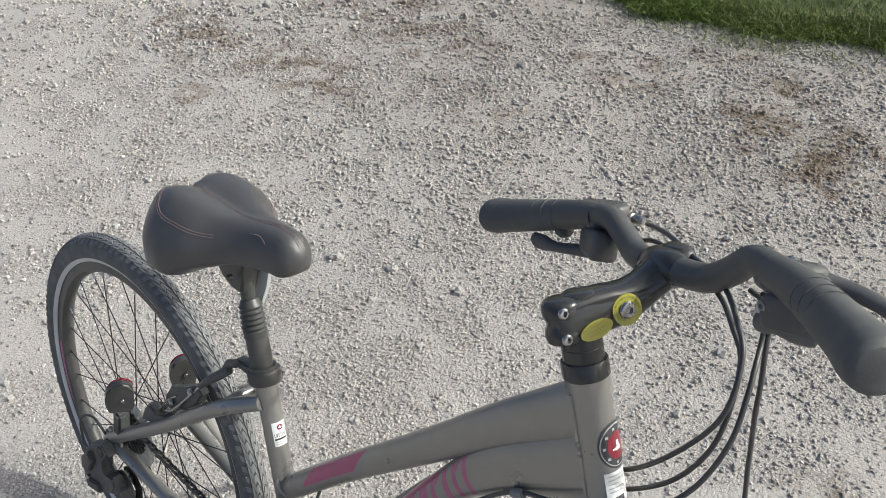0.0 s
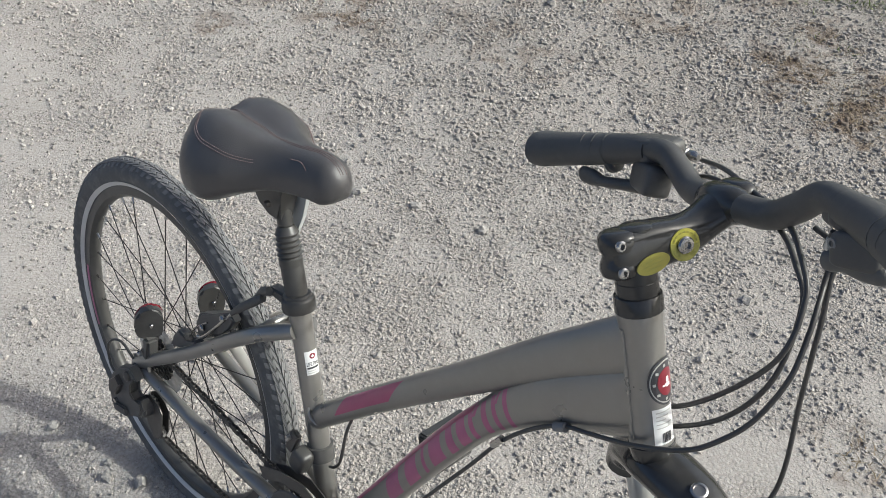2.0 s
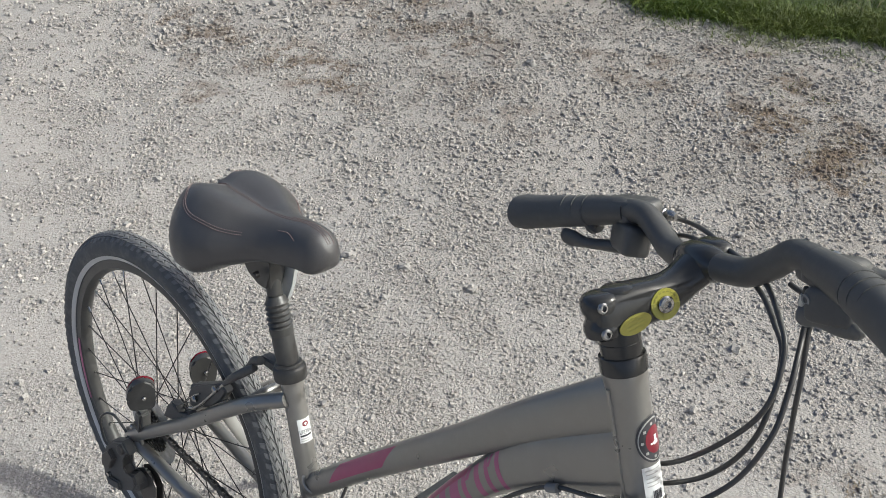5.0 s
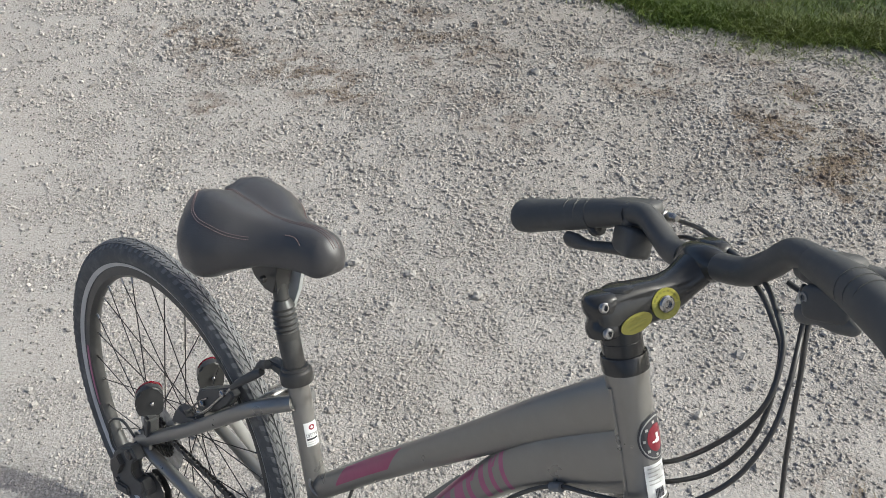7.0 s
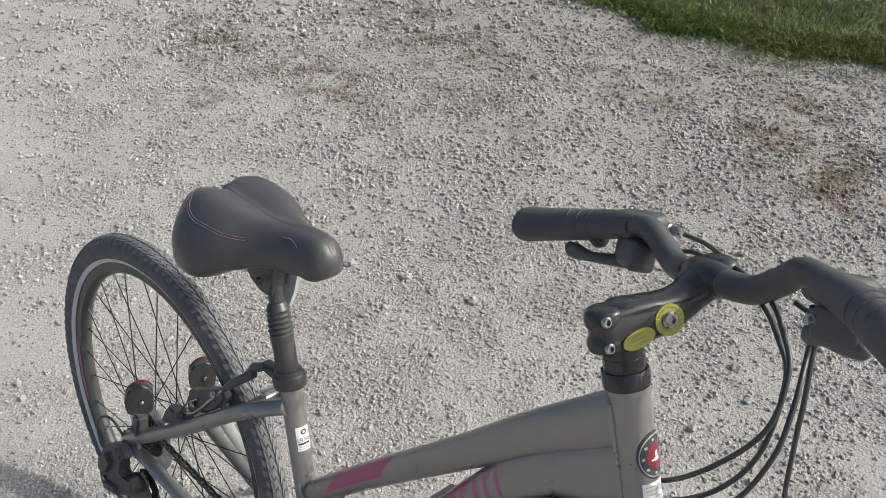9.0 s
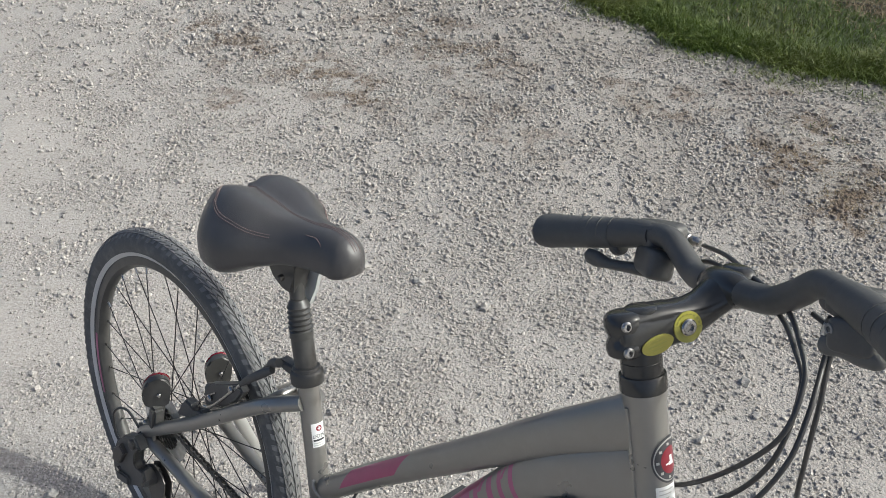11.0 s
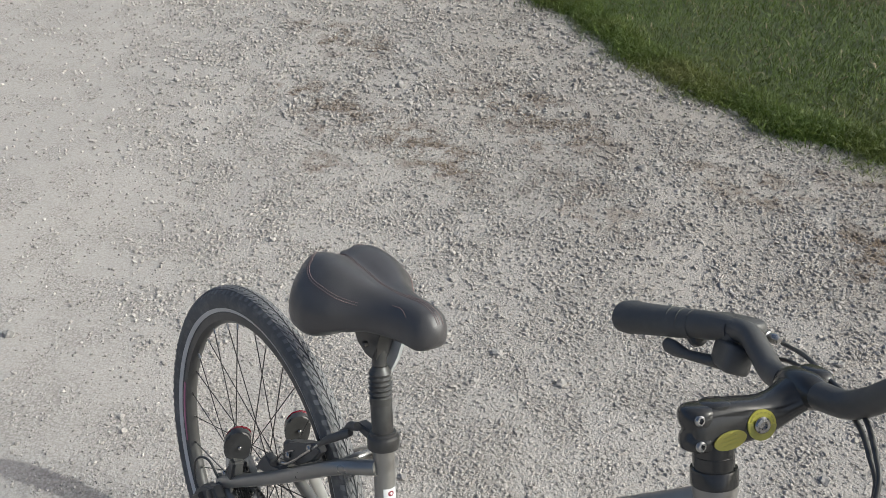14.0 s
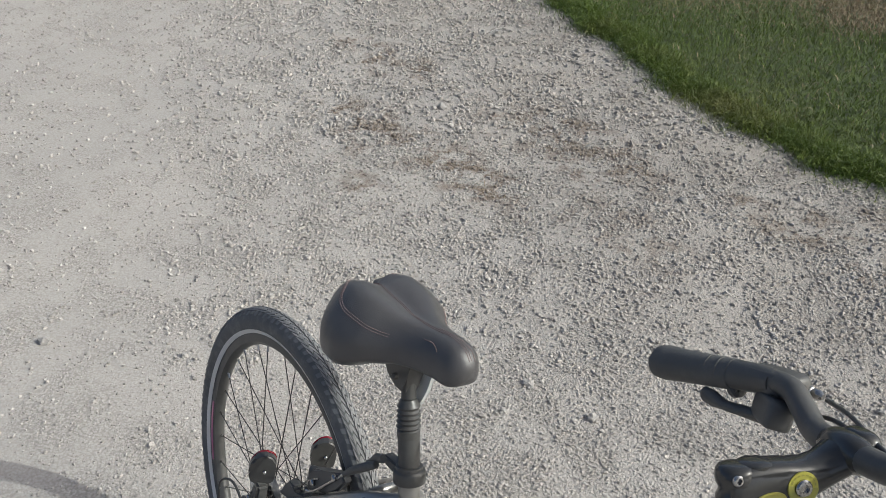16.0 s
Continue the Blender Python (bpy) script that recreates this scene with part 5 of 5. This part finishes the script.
line = []
for side in (1, -1):
    half = [bar_point(side, *c) for c in ((-0.047, 0.321, 0.019), (0.0, 0.205, 0.023), (0.010, 0.165, 0.027), (0.014, 0.122, 0.027), (0.0115, 0.092, 0.012), (0.006, 0.064, 0.000), (0.0, 0.032, 0.000))]
    line.append(half)
handlebar = part("handlebar", tube(line[0] + [S(CS, 0, CU)] + line[1][::-1], [0.0120, 0.0125, 0.0130, 0.0134, 0.0136, 0.0138, 0.0142, 0.0142, 0.0142, 0.0138, 0.0136, 0.0134, 0.0130, 0.0125, 0.0120], 18, None, 90),
                BLACK_MATT, bike, "black riser handlebar swept back")
for side in (1, -1):
    def B(s, l, u, side=side):
        return bar_point(side, s, l, u)
    grip = part("grip", tube([B(-0.004, 0.213, 0.0218), B(-0.010, 0.229, 0.0208), B(-0.030, 0.278, 0.0182), B(-0.0425, 0.308, 0.0168), B(-0.0485, 0.321, 0.0163), B(-0.0505, 0.326, 0.0163)],
                             [(0.0184, 0.0184), (0.0188, 0.0186), (0.0204, 0.0205), (0.0222, 0.0236), (0.0206, 0.0222), (0.015, 0.016)], 20, AX, 26), RUBBER, bike, "black rubber grip, wider at the end")
    for k in range(3):
        p, q = B(-0.0036 - 0.006 * k, 0.212 + 0.0155 * k, 0.0225 - 0.0004 * k), B(-0.0041 - 0.006 * k, 0.2132 + 0.0155 * k, 0.0225 - 0.0004 * k)
        part("grip_ring", tube([p, q], 0.0186, 24), RUBBER, grip)
    lever = part("brake_lever", tube([B(0.012, 0.150, 0.024), B(0.030, 0.165, 0.020), B(0.044, 0.190, 0.014), B(0.042, 0.235, 0.008), B(0.030, 0.278, 0.004), B(0.034, 0.290, 0.004)],
                                     [(0.010, 0.012), (0.009, 0.012), (0.006, 0.010), (0.005, 0.0085), (0.005, 0.008), (0.005, 0.007)], 14, AX, 26), BLACK_MATT, bike, "black alloy brake lever")
    part("lever_clamp", tube([B(0.0115, 0.148, 0.0268), B(0.008, 0.168, 0.0262), B(0.0035, 0.188, 0.0242), B(-0.0045, 0.214, 0.0225)], [0.0145, 0.0162, 0.0174, 0.0178], 24, AX, 14), BLACK_MATT, lever)
    part("lever_body", lump((0.021, 0.026, 0.014), basis(B(0.022, 0.158, 0.020), HF, HL, AX) @ pose(0, 0, 0, 0, 12, side * -18), 0.6), BLACK_MATT, lever)
    barrel = part("barrel_adjuster", lathe([(0.0045, -0.006), (0.0068, -0.003), (0.0068, 0.009), (0.0052, 0.010), (0.0060, 0.011), (0.0060, 0.018), (0.0036, 0.023)], 14, along(B(0.040, 0.136, 0.020), B(0.055, 0.098, 0.012))), STEEL, lever, "bright barrel adjuster")
    if side > 0:
        pod = part("gear_shifter", lump((0.016, 0.033, 0.017), basis(B(0.006, 0.145, -0.003), HF, HL, AX) @ pose(0, 0, 0, 0, 18, -14), 0.36), BLACK_MATT, bike, "black trigger gear shifter")
        part("thumb_lever", tube([B(0.004, 0.157, -0.015), B(-0.008, 0.187, -0.0145), B(-0.017, 0.210, -0.0135), B(-0.023, 0.228, -0.010), B(-0.0275, 0.242, -0.007), B(-0.029, 0.247, -0.006)],
                                 [(0.0085, 0.009), (0.0065, 0.008), (0.0060, 0.007), (0.0105, 0.006), (0.0098, 0.0055), (0.004, 0.003)], 14, AX, 26), BLACK_MATT, pod)
        part("trigger", lathe([(0.008, -0.006), (0.011, -0.004), (0.011, 0.004), (0.008, 0.006)], 18, basis(B(-0.002, 0.211, 0.005), HF, HL, AX) @ pose(0, 0, 0, 70, 0, 0)), BLACK_MATT, pod)
        part("screw", lathe([(0.0035, 0), (0.0035, 0.002), (0.002, 0.0025)], 10, basis(B(-0.006, 0.204, 0.006), HF, HL, AX) @ pose(0, 0, 0, 0, -90, 0)), DARK_STEEL, pod)
    else:
        pod = part("gear_shifter", lump((0.013, 0.023, 0.015), basis(B(0.002, 0.176, 0.001), HF, HL, AX) @ pose(0, 0, 0, 0, 10, 12), 0.36), BLACK_MATT, bike, "black trigger gear shifter with a grey thumb paddle")
        part("thumb_lever", tube([B(0.002, 0.203, -0.0105), B(0.0, 0.199, -0.0125), B(-0.001, 0.182, -0.0130), B(-0.002, 0.162, -0.0130), B(-0.003, 0.149, -0.0150), B(-0.004, 0.142, -0.0160), B(-0.004, 0.139, -0.0160)],
                                 [(0.005, 0.004), (0.0088, 0.006), (0.0094, 0.007), (0.0075, 0.0065), (0.0098, 0.007), (0.0088, 0.006), (0.004, 0.003)], 16, AX, 30), GREY_BLACK, pod, "dark grey plastic thumb paddle")
        eye = [(0.0048, -0.0008), (0.0048, 0.0008), (0.0026, 0.0010), (0.0026, -0.0010)]
        part("cable_eye", hoop(eye, 24, basis(B(-0.0125, 0.160, 0.006), HL, -HF, AX)), TWO_TONE, pod, "pale ring")
        part("adjuster", tube([B(-0.004, 0.148, 0.004), B(-0.004, 0.144, -0.006)], [0.0030, 0.0034], 12), ALLOY, pod)
    part("shifter_cover", lump((0.021, 0.040, 0.011), basis(B(0.018, 0.160, 0.029 if side > 0 else 0.019), HF, HL, AX) @ pose(0, 0, 0, 0, 4, side * 14), 0.5), BLACK_MATT, pod)

# cables
loom = part("cable_clip", tube([(0.832, -0.020, 0.7985), (0.845, -0.020, 0.8065)], 0.0054, 12), TWO_TONE, bike, "pale grey cable clip")
CABLES = (
    [S(0.150, 0.110, 0.2785), (0.857, 0.143, 1.071), (0.898, 0.108, 1.082), (0.958, 0.069, 1.088), (0.991, 0.043, 1.075), (1.012, 0.023, 1.054), (1.016, 0.003, 1.006), (0.981, 0.008, 0.9385), (0.933, 0.023, 0.8765), (0.885, 0.033, 0.8465)],
    [S(0.135, 0.115, 0.262), (0.8428, 0.1489, 1.053), (0.891, 0.113, 1.07), (0.953, 0.073, 1.076), (0.988, 0.045, 1.066), (1.009, 0.031, 1.042), (1.015, 0.011, 0.9765), (0.987, 0.015, 0.9085), (0.939, 0.023, 0.8545), (0.89, 0.033, 0.8215)],
    [S(0.098, -0.150, 0.272), S(0.100, -0.138, 0.255), (1.007, 0.0602, 1.091), (1.012, 0.0552, 1.06), (1.02, 0.0352, 1.046), (1.026, 0.0202, 1.026), (1.029, 0.0052, 0.987), (1.017, -0.0048, 0.937), (0.9958, -0.0138, 0.9), (0.9718, -0.0208, 0.875), (0.9268, -0.0278, 0.85),
     (0.876, -0.021, 0.8215), (0.8377, -0.0182, 0.8024), (0.802, -0.01862, 0.7702), (0.7663, -0.01904, 0.724), (0.7272, -0.0195, 0.6527), (0.6806, -0.02005, 0.5705), (0.55, -0.018, 0.338)],
    [S(0.125, -0.095, 0.256), (1.01, 0.06424, 1.087), (1.015, 0.05924, 1.059), (1.022, 0.05524, 1.021), (1.026, 0.05424, 0.9852), (1.025, 0.07924, 0.9172), (1.031, 0.1012, 0.7902), S(0.05, -0.03, -0.10), S(0.05, -0.05, -0.16)],
)
for pts in CABLES:
    part("cable", tube(pts, 0.0026, 10, None, 90), CABLE, bike, "black cable housing")
part("ferrule", tube([(0.757, -0.021, 0.713), (0.769, -0.021, 0.732)], 0.0042, 12), STEEL, loom, "bright cable end stop")
